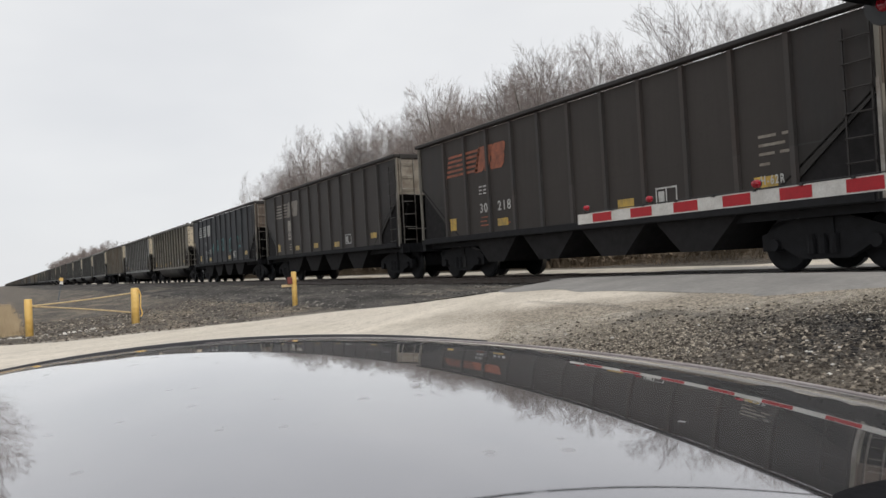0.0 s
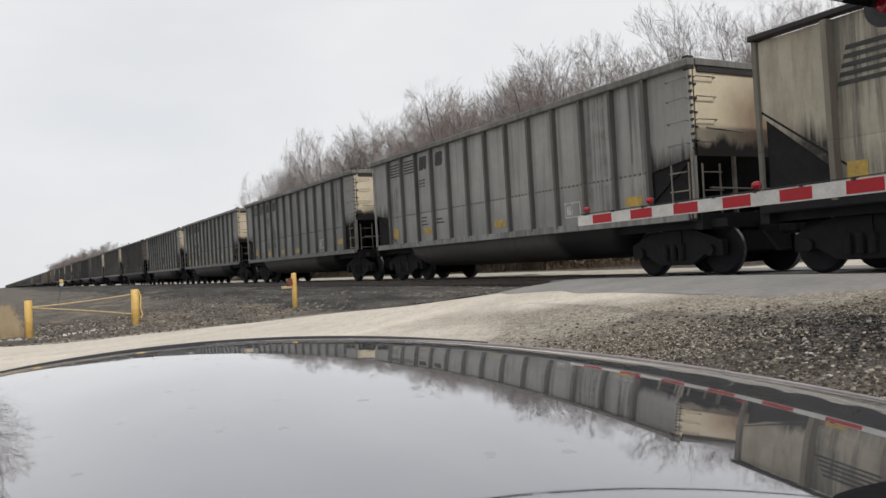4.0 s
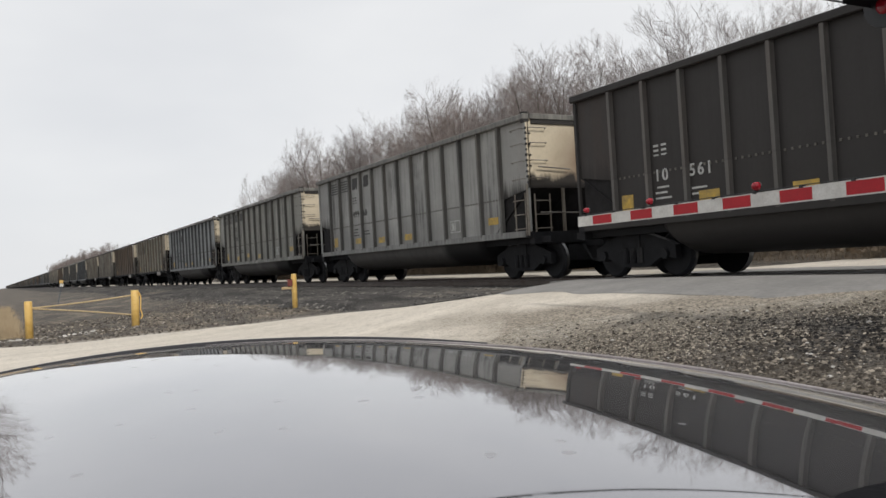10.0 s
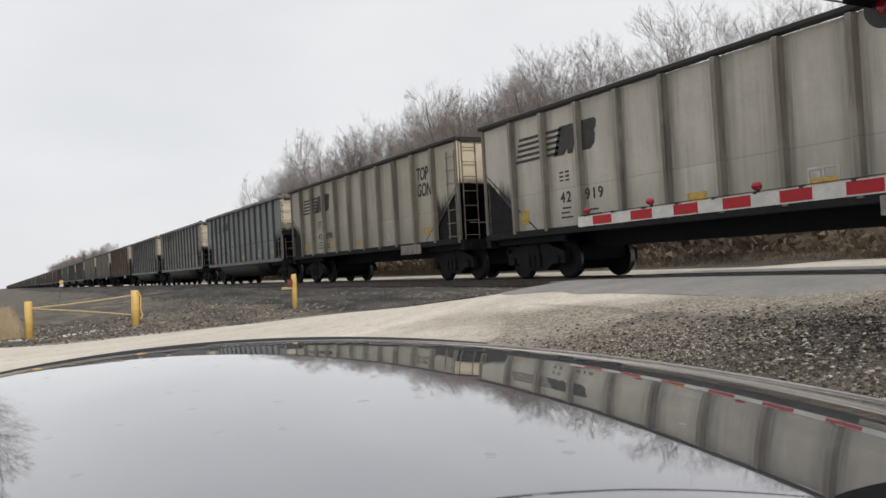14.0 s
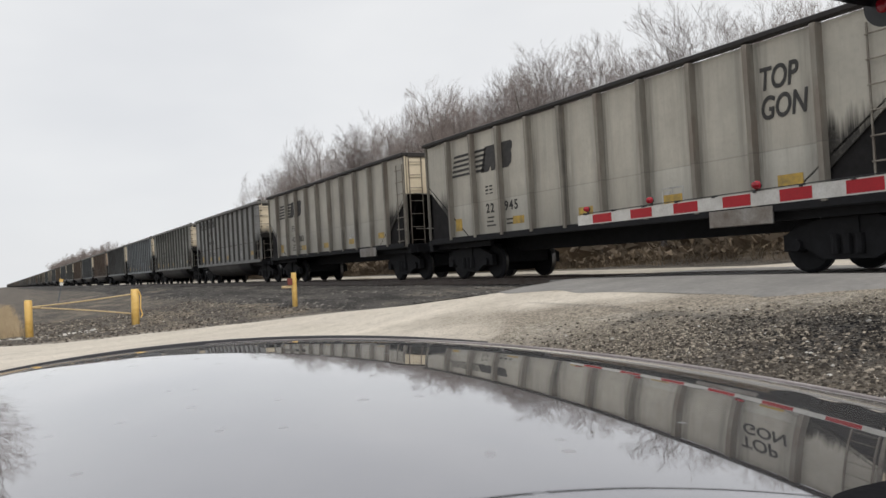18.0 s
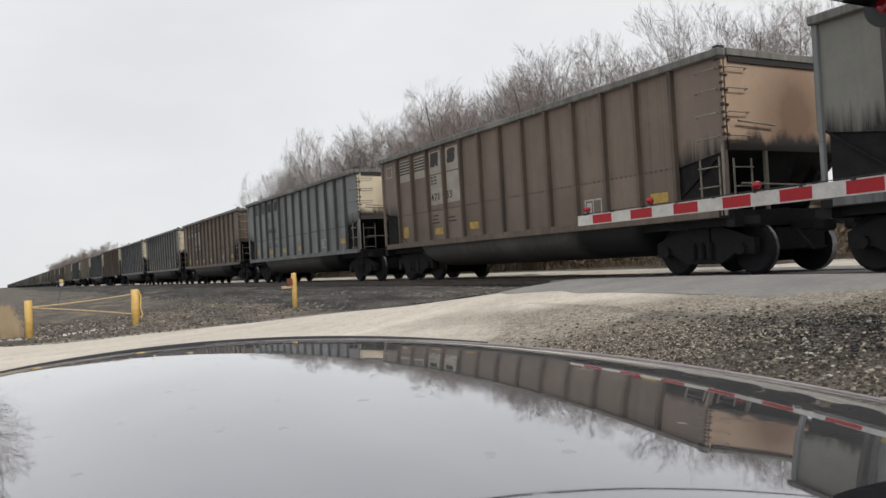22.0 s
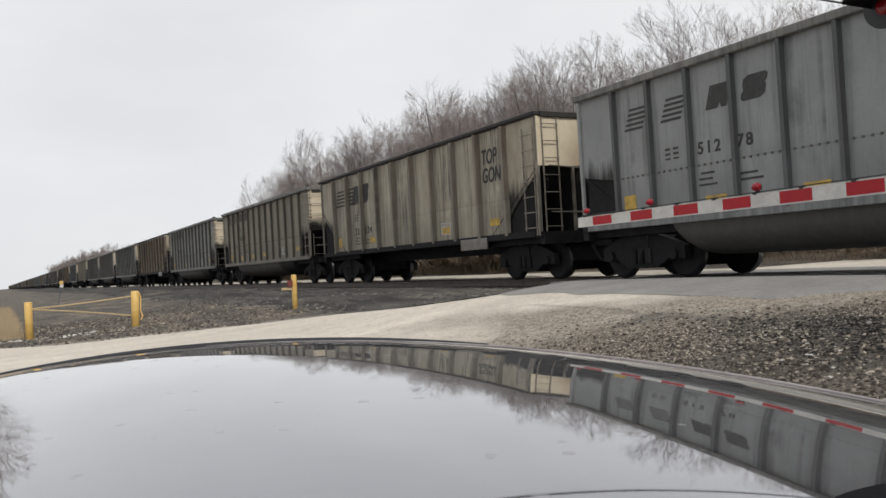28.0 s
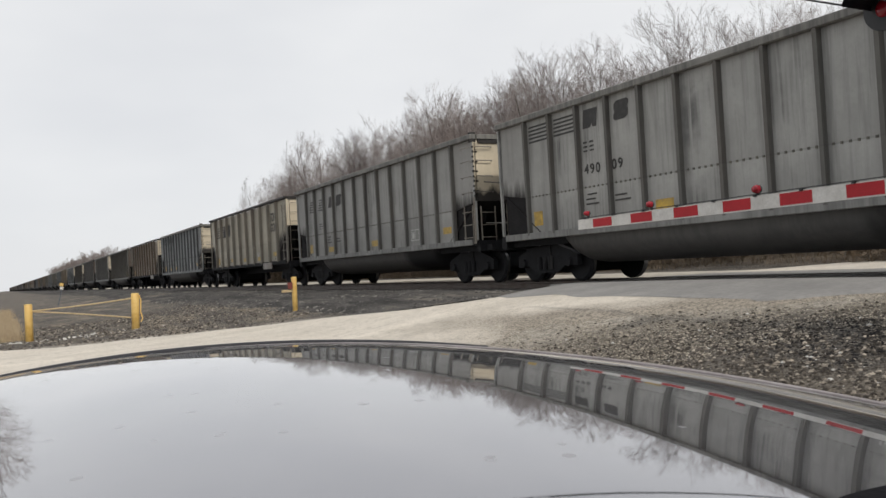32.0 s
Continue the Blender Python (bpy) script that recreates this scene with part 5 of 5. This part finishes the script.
        piece("side_wall", shared("side_wall/%s" % spec, whole, skin), w, skin)
    piece("far_wall", shared("far_wall/%s" % spec, slab([(-half + bay, SILL), (half - bay, SILL), (half, head), (half, tb), (-half, tb), (-half, head)], 1.525, 1.555), skin), w, skin)
    for sy in (-1, 1):
        piece("top_rim", shared("top_rim/%s" % spec, lambda bm: box(bm, -half - 0.02, half + 0.02, -0.09, 0.09, tb - (0.015 if kind == "gon" else -0.03), TOP, 0.015), skin), w, M["chord"] if kind == "gon" and not dark else M["dark"], pose(0, sy * 1.53, 0))
    for sx in (-1, 1):
        turn = pose(0, 0, 0, 0, 0, 0 if sx > 0 else 180)
        endm = M[end_key]
        piece("end_wall", shared("end_wall/%s" % spec, lambda bm: box(bm, half - 0.03, half, -1.54, 1.54, head, tb), skin), w, endm if sx > 0 else skin, turn)
        piece("end_rim", shared("end_rim/%s" % spec, lambda bm: box(bm, half - 0.1, half + 0.06, -1.45, 1.45, tb - 0.01, TOP - 0.005, 0.01), skin), w, M["chord"] if kind == "gon" and not dark else M["dark"], turn)
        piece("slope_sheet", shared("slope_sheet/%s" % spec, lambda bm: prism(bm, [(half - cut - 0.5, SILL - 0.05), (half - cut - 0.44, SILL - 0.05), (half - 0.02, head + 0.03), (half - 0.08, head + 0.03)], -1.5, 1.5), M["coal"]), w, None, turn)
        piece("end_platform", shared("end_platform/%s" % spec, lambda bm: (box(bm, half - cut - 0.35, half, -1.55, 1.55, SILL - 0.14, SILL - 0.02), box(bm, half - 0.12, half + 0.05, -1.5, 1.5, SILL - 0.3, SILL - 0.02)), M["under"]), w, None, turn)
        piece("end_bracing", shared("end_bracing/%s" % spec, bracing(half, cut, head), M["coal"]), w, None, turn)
        piece("coupler", shared("coupler", coupler, M["under"]), w, None, turn @ pose(half - 0.1 + (0.16 if spec == "gon" else 0.06), 0, 0))
        if near and sx > 0:
            lad = M["ladder"] if not dark else M["steel"]
            piece("side_ladder", shared("side_ladder/%s" % spec, ladder(head - SILL + (0.0 if kind == "gon" else 1.0), SILL - 0.1, 3 if kind == "gon" else 7), M["ladder"]), w, lad if kind != "hop" else M["dark"], pose(half - 0.36, -1.55, 0))
            piece("end_ladder", shared("end_ladder/%s" % spec, ladder(TOP - SILL if kind != "gon" else 0.95, SILL - 0.1, 7 if kind != "gon" else 3), M["ladder"]), w, lad, pose(half + 0.03, -1.2, 0, 0, 0, 90))
            if kind == "gon":
                for z in (2.35, 2.75, 3.15, 3.5):
                    piece("grab_iron", shared("grab_iron", grab_iron, M["steel"]), w, None, pose(half + 0.02, -1.45, z, 0, 0, 90))
                    piece("grab_iron", cache["grab_iron"], w, None, pose(half - 0.5, -1.56, z))
                piece("corner_strip", shared("corner_strip", corner_strip, M["dark"]), w, None, pose(half, -1.5, 0))["kind"] = "stuff"
                piece("end_stile", shared("end_stile", lambda bm: box(bm, 0.0, 0.07, 1.36, 1.55, head, tb - 0.02, 0.01), M["dark"]), w, M["dark"], pose(half, 0, 0), "dark steel corner stile")
                # Dark strip that paints the rim's shadow onto the end wall.
                piece("end_lip", shared("end_lip", lambda bm: box(bm, 0.0, 0.035, -1.4, 1.35, tb - 0.11, tb - 0.012), M["dark"]), w, M["dark"], pose(half, 0, 0), "dark strip added for the shade below the rim")
                piece("corner_cap", shared("corner_cap", lambda bm: box(bm, -0.07, 0.07, -0.08, 0.08, TOP - 0.2, TOP + 0.05, 0.015), M["dark"]), w, None, pose(half - 0.06, -1.52, 0))
            piece("end_post", shared("end_post/%s" % spec, lambda bm: box(bm, -0.03, 0.03, -0.03, 0.03, SILL - 0.1, head + 0.1), M["ladder"]), w, lad, pose(half - 0.06, -1.53, 0))
            piece("end_post", cache["end_post/%s" % spec], w, lad, pose(half - 0.04, -0.55, 0))
            piece("brake_rod", shared("brake_rod", lambda bm: (rod(bm, (0, -1.3, 2.6), (0, -0.4, 2.55), 0.018, 6), rod(bm, (0, -1.3, 1.55), (0, 1.3, 1.5), 0.018, 6)), M["steel"]), w, None, pose(half + 0.08, 0, 0))
        truck = piece("truck", shared("truck", bolster, M["under"]), w, None, pose(sx * centres, 0, 0))
        for x in (-0.889, 0.889):
            piece("wheelset", wheel_mesh(), truck, None, pose(x, 0, 0))
        for sy in (-1, 1) if near else (-1,):
            piece("side_frame", shared("side_frame", side_frame, M["under"]), truck, None, pose(0, sy * 1.0, 0))
    piece("side_sill", shared("side_sill/%s" % spec, lambda bm: box(bm, -half + 0.2, half - 0.2, -1.58, -1.47, SILL - 0.13, SILL + 0.02, 0.01), M["under"]), w, skin if kind == "gon" else M["under"])
    piece("centre_sill", shared("centre_sill/%s" % spec, lambda bm: box(bm, -half + 0.1, half - 0.1, -0.3, 0.3, 0.7, SILL), M["under"]), w)
    if kind == "gon":
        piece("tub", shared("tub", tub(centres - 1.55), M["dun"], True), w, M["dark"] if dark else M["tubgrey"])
    elif kind == "hop":
        wide = (centres - 1.2) / 2
        for k in range(4):
            piece("hopper_bay", shared("hopper_bay", hopper_bay(wide), M["coal"]), w, None, pose(wide * (k - 1.5), 0, 0))
    else:
        piece("floor_plate", shared("floor_plate", lambda bm: box(bm, -half + 1.6, half - 1.6, -1.5, 1.5, SILL - 0.06, SILL + 0.01), M["under"]), w)
        # Blank plate on the sill, standing in for a lettered one.
        piece("cross_bearer", shared("cross_bearer", lambda bm: box(bm, 3.4, 4.7, -1.6, -1.55, 0.82, 1.1, 0.01), M["steel"]), w)
    if not near:
        return w
    # reflectors, lettering and emblem
    fy = face - 0.006
    tab = shared("reflector", lambda bm: box(bm, -0.23, 0.23, -0.003, 0.003, 1.28, 1.46), M["reflector"])
    square = shared("reflector_square", lambda bm: box(bm, -0.16, 0.16, -0.003, 0.003, 1.3, 1.62), M["reflector"])
    left = -half + bay
    for i, k in enumerate((3, 5, 7)):
        if rng.random() < 0.8:
            piece("reflector", tab, w, None, pose(-half + bay + step * (k - 0.5), fy, rng.uniform(-0.04, 0.06)), "yellow reflective tab")
    piece("reflector", tab, w, None, pose(half - bay - step * 0.5, fy, 0.1), "yellow reflective tab")
    piece("reflector", square, w, None, pose(left + 0.32, fy, 0), "yellow reflective square")
    piece("data_plate", shared("data_plate", lambda bm: (box(bm, -0.27, 0.27, -0.002, 0.002, 1.3, 1.33), box(bm, -0.27, 0.27, -0.002, 0.002, 1.6, 1.63), box(bm, -0.27, -0.24, -0.002, 0.002, 1.33, 1.6), box(bm, 0.24, 0.27, -0.002, 0.002, 1.33, 1.6), box(bm, -0.015, 0.015, -0.002, 0.002, 1.33, 1.6), box(bm, -0.2, -0.05, -0.002, 0.002, 1.36, 1.56)), M["white_ink"]), w, None, pose(half - bay - step * 2.5, fy, 0.0), "white outlined data panel")
    ink = {"black": M["orange_ink"], "navy": M["white_ink"], "dark": M["white_ink"]}.get(paint_key, M["ink"])
    left = -half + bay
    if "worn" in extra:
        ink = M["ladder"]
    if paint_key == "dark":
        tx, tz, ts = left + step + 0.14, 1.8, 0.3
    elif kind == "gon" and "slant" not in extra:
        for k in (0, 1):
            piece("emblem_stripes", shared("emblem_stripes", logo_stripes(0.72, 0.42, 5, 0.05), M["ink"]), w, ink, pose(left + step * k + 0.1, fy, 3.16))
        piece("emblem_block", shared("emblem_block/g", block(0.44, 0.38, 0.12), M["ink"]), w, ink, pose(left + step * 2 + 0.15, fy, 3.18))
        piece("emblem_curl", shared("emblem_curl/g", curl(0.42, 0.38, 0.12), M["ink"]), w, ink, pose(left + step * 3 + 0.16, fy, 3.18))
        tx, tz, ts = left + step * 2 + 0.14, 2.24, 0.28
    elif kind == "gon":
        for k in (0, 1):
            piece("emblem_stripes", shared("emblem_stripes/s", logo_stripes(0.5, 0.46, 5, 0.4), M["ink"]), w, ink, pose(left + step * (k + 0.26), fy, 2.83))
        piece("emblem_block", shared("emblem_block/s", block(0.46, 0.4, 0.3), M["ink"]), w, ink, pose(left + step * 2.38, fy, 2.88))
        piece("emblem_curl", shared("emblem_curl/s", curl(0.48, 0.4, 0.25), M["ink"]), w, ink, pose(left + step * 3.14, fy, 2.88))
        tx, tz, ts = left + step * 2.14, 2.16, 0.29
    else:
        piece("emblem_stripes", shared("emblem_stripes/t", logo_stripes(1.62, 0.62, 5, 0.3), M["ink"]), w, ink, pose(left + 0.08, fy - 0.004, 2.69))
        piece("emblem_block", shared("emblem_block/t", block(0.66, 0.62, 0.4), M["ink"]), w, ink, pose(left + 1.56, fy - 0.004, 2.69))
        piece("emblem_curl", shared("emblem_curl/t", curl(0.62, 0.62, 0.2), M["ink"]), w, ink, pose(left + 2.3, fy - 0.004, 2.69))
        tx, tz, ts = left + 1.72, 1.67, 0.32
    if "worn" in extra:
        piece("pale_patch", shared("pale_patch/w", lambda bm: box(bm, 0, 0.62, 0, 0.002, 1.75, 2.55), M["palepatch"]), w, None, pose(left + 1.62, fy + 0.004, 0), "worn white patch")
        piece("number", lettering(number, 0.38), w, M["ink"], pose(left + 1.67, fy - 0.004, 1.85, 90) @ Matrix.Diagonal((0.75, 1, 1, 1)), "black number on a white patch")
        number = ""
    if "patch" in extra:
        pale = M["palepatch"]
        for k in (0, 1):
            piece("pale_patch", shared("pale_patch/a", lambda bm: box(bm, 0.09, step - 0.09, 0.0, 0.002, 2.96, 3.6), M["palepatch"]), w, None, pose(left + step * k, fy + 0.004, 0), "pale repainted patch")
        for k in (2, 3):
            piece("pale_patch", shared("pale_patch/b", lambda bm: box(bm, 0.09, step - 0.16, 0.0, 0.002, 2.98, 3.6), M["palepatch"]), w, None, pose(left + step * k, fy + 0.004, 0), "pale repainted patch")
            piece("pale_patch", shared("pale_patch/c", lambda bm: box(bm, 0.09, step - 0.16, 0.0, 0.002, 2.12, 2.94), M["palepatch"]), w, None, pose(left + step * k, fy + 0.004, 0), "pale repainted patch")
        piece("pale_patch", shared("pale_patch/d", lambda bm: [box(bm, *q) for q in ((0, 0.4, 0, 0.002, 0.3, 0.33), (0, 0.4, 0, 0.002, 0, 0.03), (0, 0.03, 0, 0.002, 0.03, 0.3), (0.37, 0.4, 0, 0.002, 0.03, 0.3))], M["palepatch"]), w, None, pose(-half + 0.3, fy + 0.004, 3.2), "pale painted outline")
    if "rust" in extra:
        def blotch(bm, seed=1.0):
            ring = [bm.verts.new((0.36 * math.copysign(abs(math.cos(k * math.tau / 28)) ** 0.4, math.cos(k * math.tau / 28)) * (1 + 0.3 * noise.noise((math.cos(k * math.tau / 28), math.sin(k * math.tau / 28), seed))), 0, 0.36 * math.copysign(abs(math.sin(k * math.tau / 28)) ** 0.4, math.sin(k * math.tau / 28)) * (1 + 0.3 * noise.noise((math.sin(k * math.tau / 28), math.cos(k * math.tau / 28), seed))))) for k in range(28)]
            bm.faces.new(ring)
        for k, name in ((5.5, "a"), (6.5, "b")):
            x = left + step * (k + (1 if paint_key == "green" else 0)) 
            piece("pale_blotch", shared("pale_blotch/" + name, lambda bm: (blotch(bm, 3.0), bmesh.ops.scale(bm, vec=(1.08, 1, 1.15), verts=bm.verts)), M["palepatch"]), w, None, pose(x, fy + 0.003, 1.8), "pale worn blotch")
            piece("rust_blotch", shared("rust_blotch/" + name, lambda bm: (blotch(bm, 7.0), bmesh.ops.scale(bm, vec=(0.75, 1, 0.75), verts=bm.verts)), M["rustspot"]), w, None, pose(x - (0.12 if name == "a" else -0.1), fy + 0.001, 1.8), "rust-brown blotch")
    if "spray" in extra:
        strokes = (((0, 0.1), (0.08, 0.5), (0.12, 0.25), (0.24, 0.7), (0.16, -0.1)), ((0, 0.8), (0.1, 0.85), (0.28, 0.15), (0.12, 0.45), (0.02, 0.1)), ((0, 0.9), (0, 0.25), (0.16, 0.1), (0.3, 0.3), (0.26, 0.95), (0.1, 0.8)),
                   ((0.3, 0.85), (0.05, 0.7), (0.2, 0.5), (0, 0.3), (0.1, 0), (0.4, 0.1)), ((0, 0.9), (0.1, 0.5)), ((0.3, 0.95), (0.28, 0.55)), ((0, 0.1), (0.12, 0.3), (0.3, 0.2)))
        for i, (line, x) in enumerate(zip(strokes, (5.1, 6.2, 7.4, 8.9, 10.7, 10.8, 10.8))):
            def swipe(bm, line=line):
                for (x0, z0), (x1, z1) in zip(line, line[1:]):
                    rod(bm, (x0 * 1.3, 0, z0 * 0.8), (x1 * 1.3, 0, z1 * 0.8), 0.035, 6)
                bmesh.ops.scale(bm, vec=(1, 0.05, 1), verts=bm.verts)
            piece("spray_stroke", shared("spray_stroke/%d" % i, swipe, M["cyan_ink"]), w, None, pose(-half + x, fy - 0.06, 1.65), "loose turquoise spray paint stroke")
    piece("mark_bar", shared("mark_bar", lambda bm: (box(bm, 0, 0.13, -0.002, 0.002, 0, 0.03), box(bm, 0, 0.13, -0.002, 0.002, 0.08, 0.12), box(bm, 0, 0.13, -0.002, 0.002, 0.17, 0.21), box(bm, 0.2, 0.33, -0.002, 0.002, 0, 0.03), box(bm, 0.2, 0.33, -0.002, 0.002, 0.08, 0.12), box(bm, 0.2, 0.33, -0.002, 0.002, 0.17, 0.21)), M["ink"]), w, ink if ink != M["orange_ink"] else M["white_ink"], pose(tx - 0.78, fy, tz) if spec == "slt" else pose(tx, fy, tz + 0.46))["kind"] = "stuff"
    if number:
        for k, digits in enumerate(number.split()):
            x = tx if k == 0 else tx + (0.86 if kind == "gon" else 0.84) + (k - 1) * step
            piece("number", lettering(digits, ts), w, ink if ink != M["orange_ink"] else M["white_ink"], pose(x, fy - 0.004, tz, 90), "stencilled car number")
    if kind == "hop" and number == "30 218":
        piece("lettering", lettering("H-62R", 0.2), w, M["white_ink"], pose(HOP_X, fy - 0.004, HOP_Z, 90) @ Matrix.Diagonal((0.7, 1, 1, 1)), "white stencilled letters")
        piece("small_print", shared("small_print/hop", lambda bm: [box(bm, a, a + b, -0.002, 0.002, c, c + 0.045) for a, b, c in ((0, 0.2, 0.3), (0, 0.3, 0.46), (0.4, 0.22, 0.46), (0, 0.5, 0.6), (0, 0.34, 0.74), (0.45, 0.2, 0.74))], M["ink"]), w, M["ladder"], pose(HOP_X, fy, HOP_Z), "rows of faded white stencilling")["kind"] = "stuff"
    if kind == "top" and "bare" not in extra:
        for word, z in (("TOP", 2.93), ("GON", 2.47)):
            piece("lettering", lettering(word, 0.51), w, ink, pose(half - bay - step * 1.0 + 0.14, fy - 0.004, z, 90) @ Matrix.Diagonal((0.72, 1, 1, 1)), "bold black stencilled word")
    piece("small_print", shared("small_print", lambda bm: [box(bm, a, a + b, -0.002, 0.002, c, c + 0.035) for a, b, c in ((0, 0.4, 0), (0, 0.3, 0.1), (0.9, 0.45, 0), (0.9, 0.35, 0.1), (0.05, 0.3, 0.2))], M["ink"]), w, ink, pose(tx, fy, min(1.6, tz - 0.34)), "rows of tiny stencilling")["kind"] = "stuff"
    if kind == "gon":
        def rivets(bm):
            for k in range(ribs - 1):
                for i in range(6):
                    x = -half + bay + step * k + 0.14 + (step - 0.28) * i / 5
                    box(bm, x - 0.019, x + 0.019, -0.014, 0.002, 1.945, 1.985)
        piece("riveted_seam", shared("riveted_seam/" + spec, rivets, skin), w, M["dun"], pose(0, face, 0))["kind"] = "stuff"
    return w


M["palepatch"] = plain("pale_patch_paint", (0.42, 0.39, 0.34), (0.3, 0.27, 0.23), scale=3, rough=0.6)
M["rustspot"] = plain("rust_blotch_paint", (0.17, 0.115, 0.09), (0.11, 0.075, 0.06), scale=4, rough=0.8)
M["chord"] = paint("top_chord_paint", (0.25, 0.245, 0.225), dirt=0.4, streak=0.1, low_dark=0)
def tub_paint():
    """Grey belly paint, turning black at the end next to the front truck."""
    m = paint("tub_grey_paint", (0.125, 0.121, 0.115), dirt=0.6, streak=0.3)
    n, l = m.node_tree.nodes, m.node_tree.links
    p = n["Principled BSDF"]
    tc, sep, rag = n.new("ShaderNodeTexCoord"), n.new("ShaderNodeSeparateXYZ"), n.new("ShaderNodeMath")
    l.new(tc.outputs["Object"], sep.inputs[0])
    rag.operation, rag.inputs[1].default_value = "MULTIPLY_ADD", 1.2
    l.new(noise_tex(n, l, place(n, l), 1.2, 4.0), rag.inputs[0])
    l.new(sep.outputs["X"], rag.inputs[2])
    c = blend(n, l, band(n, l, rag.outputs[0], TUB_BLACK_X, TUB_BLACK_X + 0.5), p.inputs["Base Color"].links[0].from_socket, (0.012, 0.012, 0.013))
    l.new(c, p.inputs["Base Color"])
    return m


TUB_BLACK_X = 2.9
M["tubgrey"] = tub_paint()

# kind, paint, end paint, number, style; place of the rear end at 0 s, in metres behind the camera's line
TRAIN = """hop black enddark . . 5.1
hop black enddark 30_218 . 20.82
hop black ladder 221 worn 36.25
hop navy enddark 148_133 spray 51.79
gon beige end 499_28 . 67.19
gon grey end 510_96 slant 82.66
top creamrun end 20_040 . 98.17
gon grey end . . 113.27
gon green end . . 128.59
gon green end 506_44 . 144.02
gon green end 505_43 rust 159.15
gon dark enddark 10_611 . 174.84
gon streaky end 497_06 . 190.05
gon grey end 50_71 slant 205.66
gon sooty enddark . . 220.92
gon dark enddark 10_561 . 236.60
gon grey end 499_68 . 252.14
gon streaky end 20 . 267.89
gon blue end 513_62 slant 283.05
top creamrun end 22_646 . 298.53
top rusty end 25_979 . 313.97
top light end 42_919 . 329.51
top cream end 42_898 . 344.72
gon blue end . slant 360.07
gon grey end . . 375.56
gon grey end 504_09 . 391.01
top rusty end 42_463 . 406.56
top light end 22_945 . 421.78
top light end 42_283 bare 437.07
gon grey end 500_99 . 452.26
gon streaky end 501_51 . 467.60
gon pale end 510_23 slant 482.91
gon sooty end 524_28 slant 498.47
gon brown endbrown 471_33 patch 513.98
gon blue end 484_22 . 529.74
gon brown enddark 465_52 patch 545.25
gon green end 516_3 . 560.81
gon blue end 521 slant 576.63
top tan end 24_1 . 591.84
gon blue end . slant 607.05
top cream end . . 622.27
gon blue end 512_78 slant 637.88
top creamrun end 22_534 . 653.30
gon beige end 505_1 . 668.49
gon streaky end 484_71 . 684.29
top tan end . . 699.31
gon green end . slant 714.66
gon grey end 490_09 . 730.18
gon grey end . slant 745.34
top cream end . . 760.68
gon blue end . . 776.88
top rusty end . . 792.28
gon dun enddark . . 808.18
gon grey end . . 824.08
gon dark enddark 10_611 . 839.88
gon dun end . . 855.78"""
cars = []
rng = random.Random(5)
for row in TRAIN.split("\n"):
    kind, skin, end, number, style, back = row.split()
    cars.append((wagon(kind, skin, end, "" if number == "." else number.replace("_", " "), True, rng, style), float(back), SPEC["slt" if style == "slant" else kind][1] / 2))
back = cars[-1][1] + 15.5
while back < 1780:
    kind = "top" if rng.random() < 0.25 else "gon"
    skin = rng.choice(("rusty", "tan")) if kind == "top" else rng.choice(("dun", "dark", "sooty", "dun", "dark", "sooty"))
    cars.append((wagon(kind, skin, "end" if rng.random() < 0.6 else "enddark", near=False), back, SPEC[kind][1] / 2))
    back += 15.45


def motions():
    """The train rolls past at a steady speed."""
    for ob, back, half in cars:
        start = -back + half
        walk(ob, [(0, pose(start, TRACK_Y, RAIL_Z)), (16, pose(start + 16 * SPEED, TRACK_Y, RAIL_Z)), (32, pose(start + 32 * SPEED, TRACK_Y, RAIL_Z))])


motions()
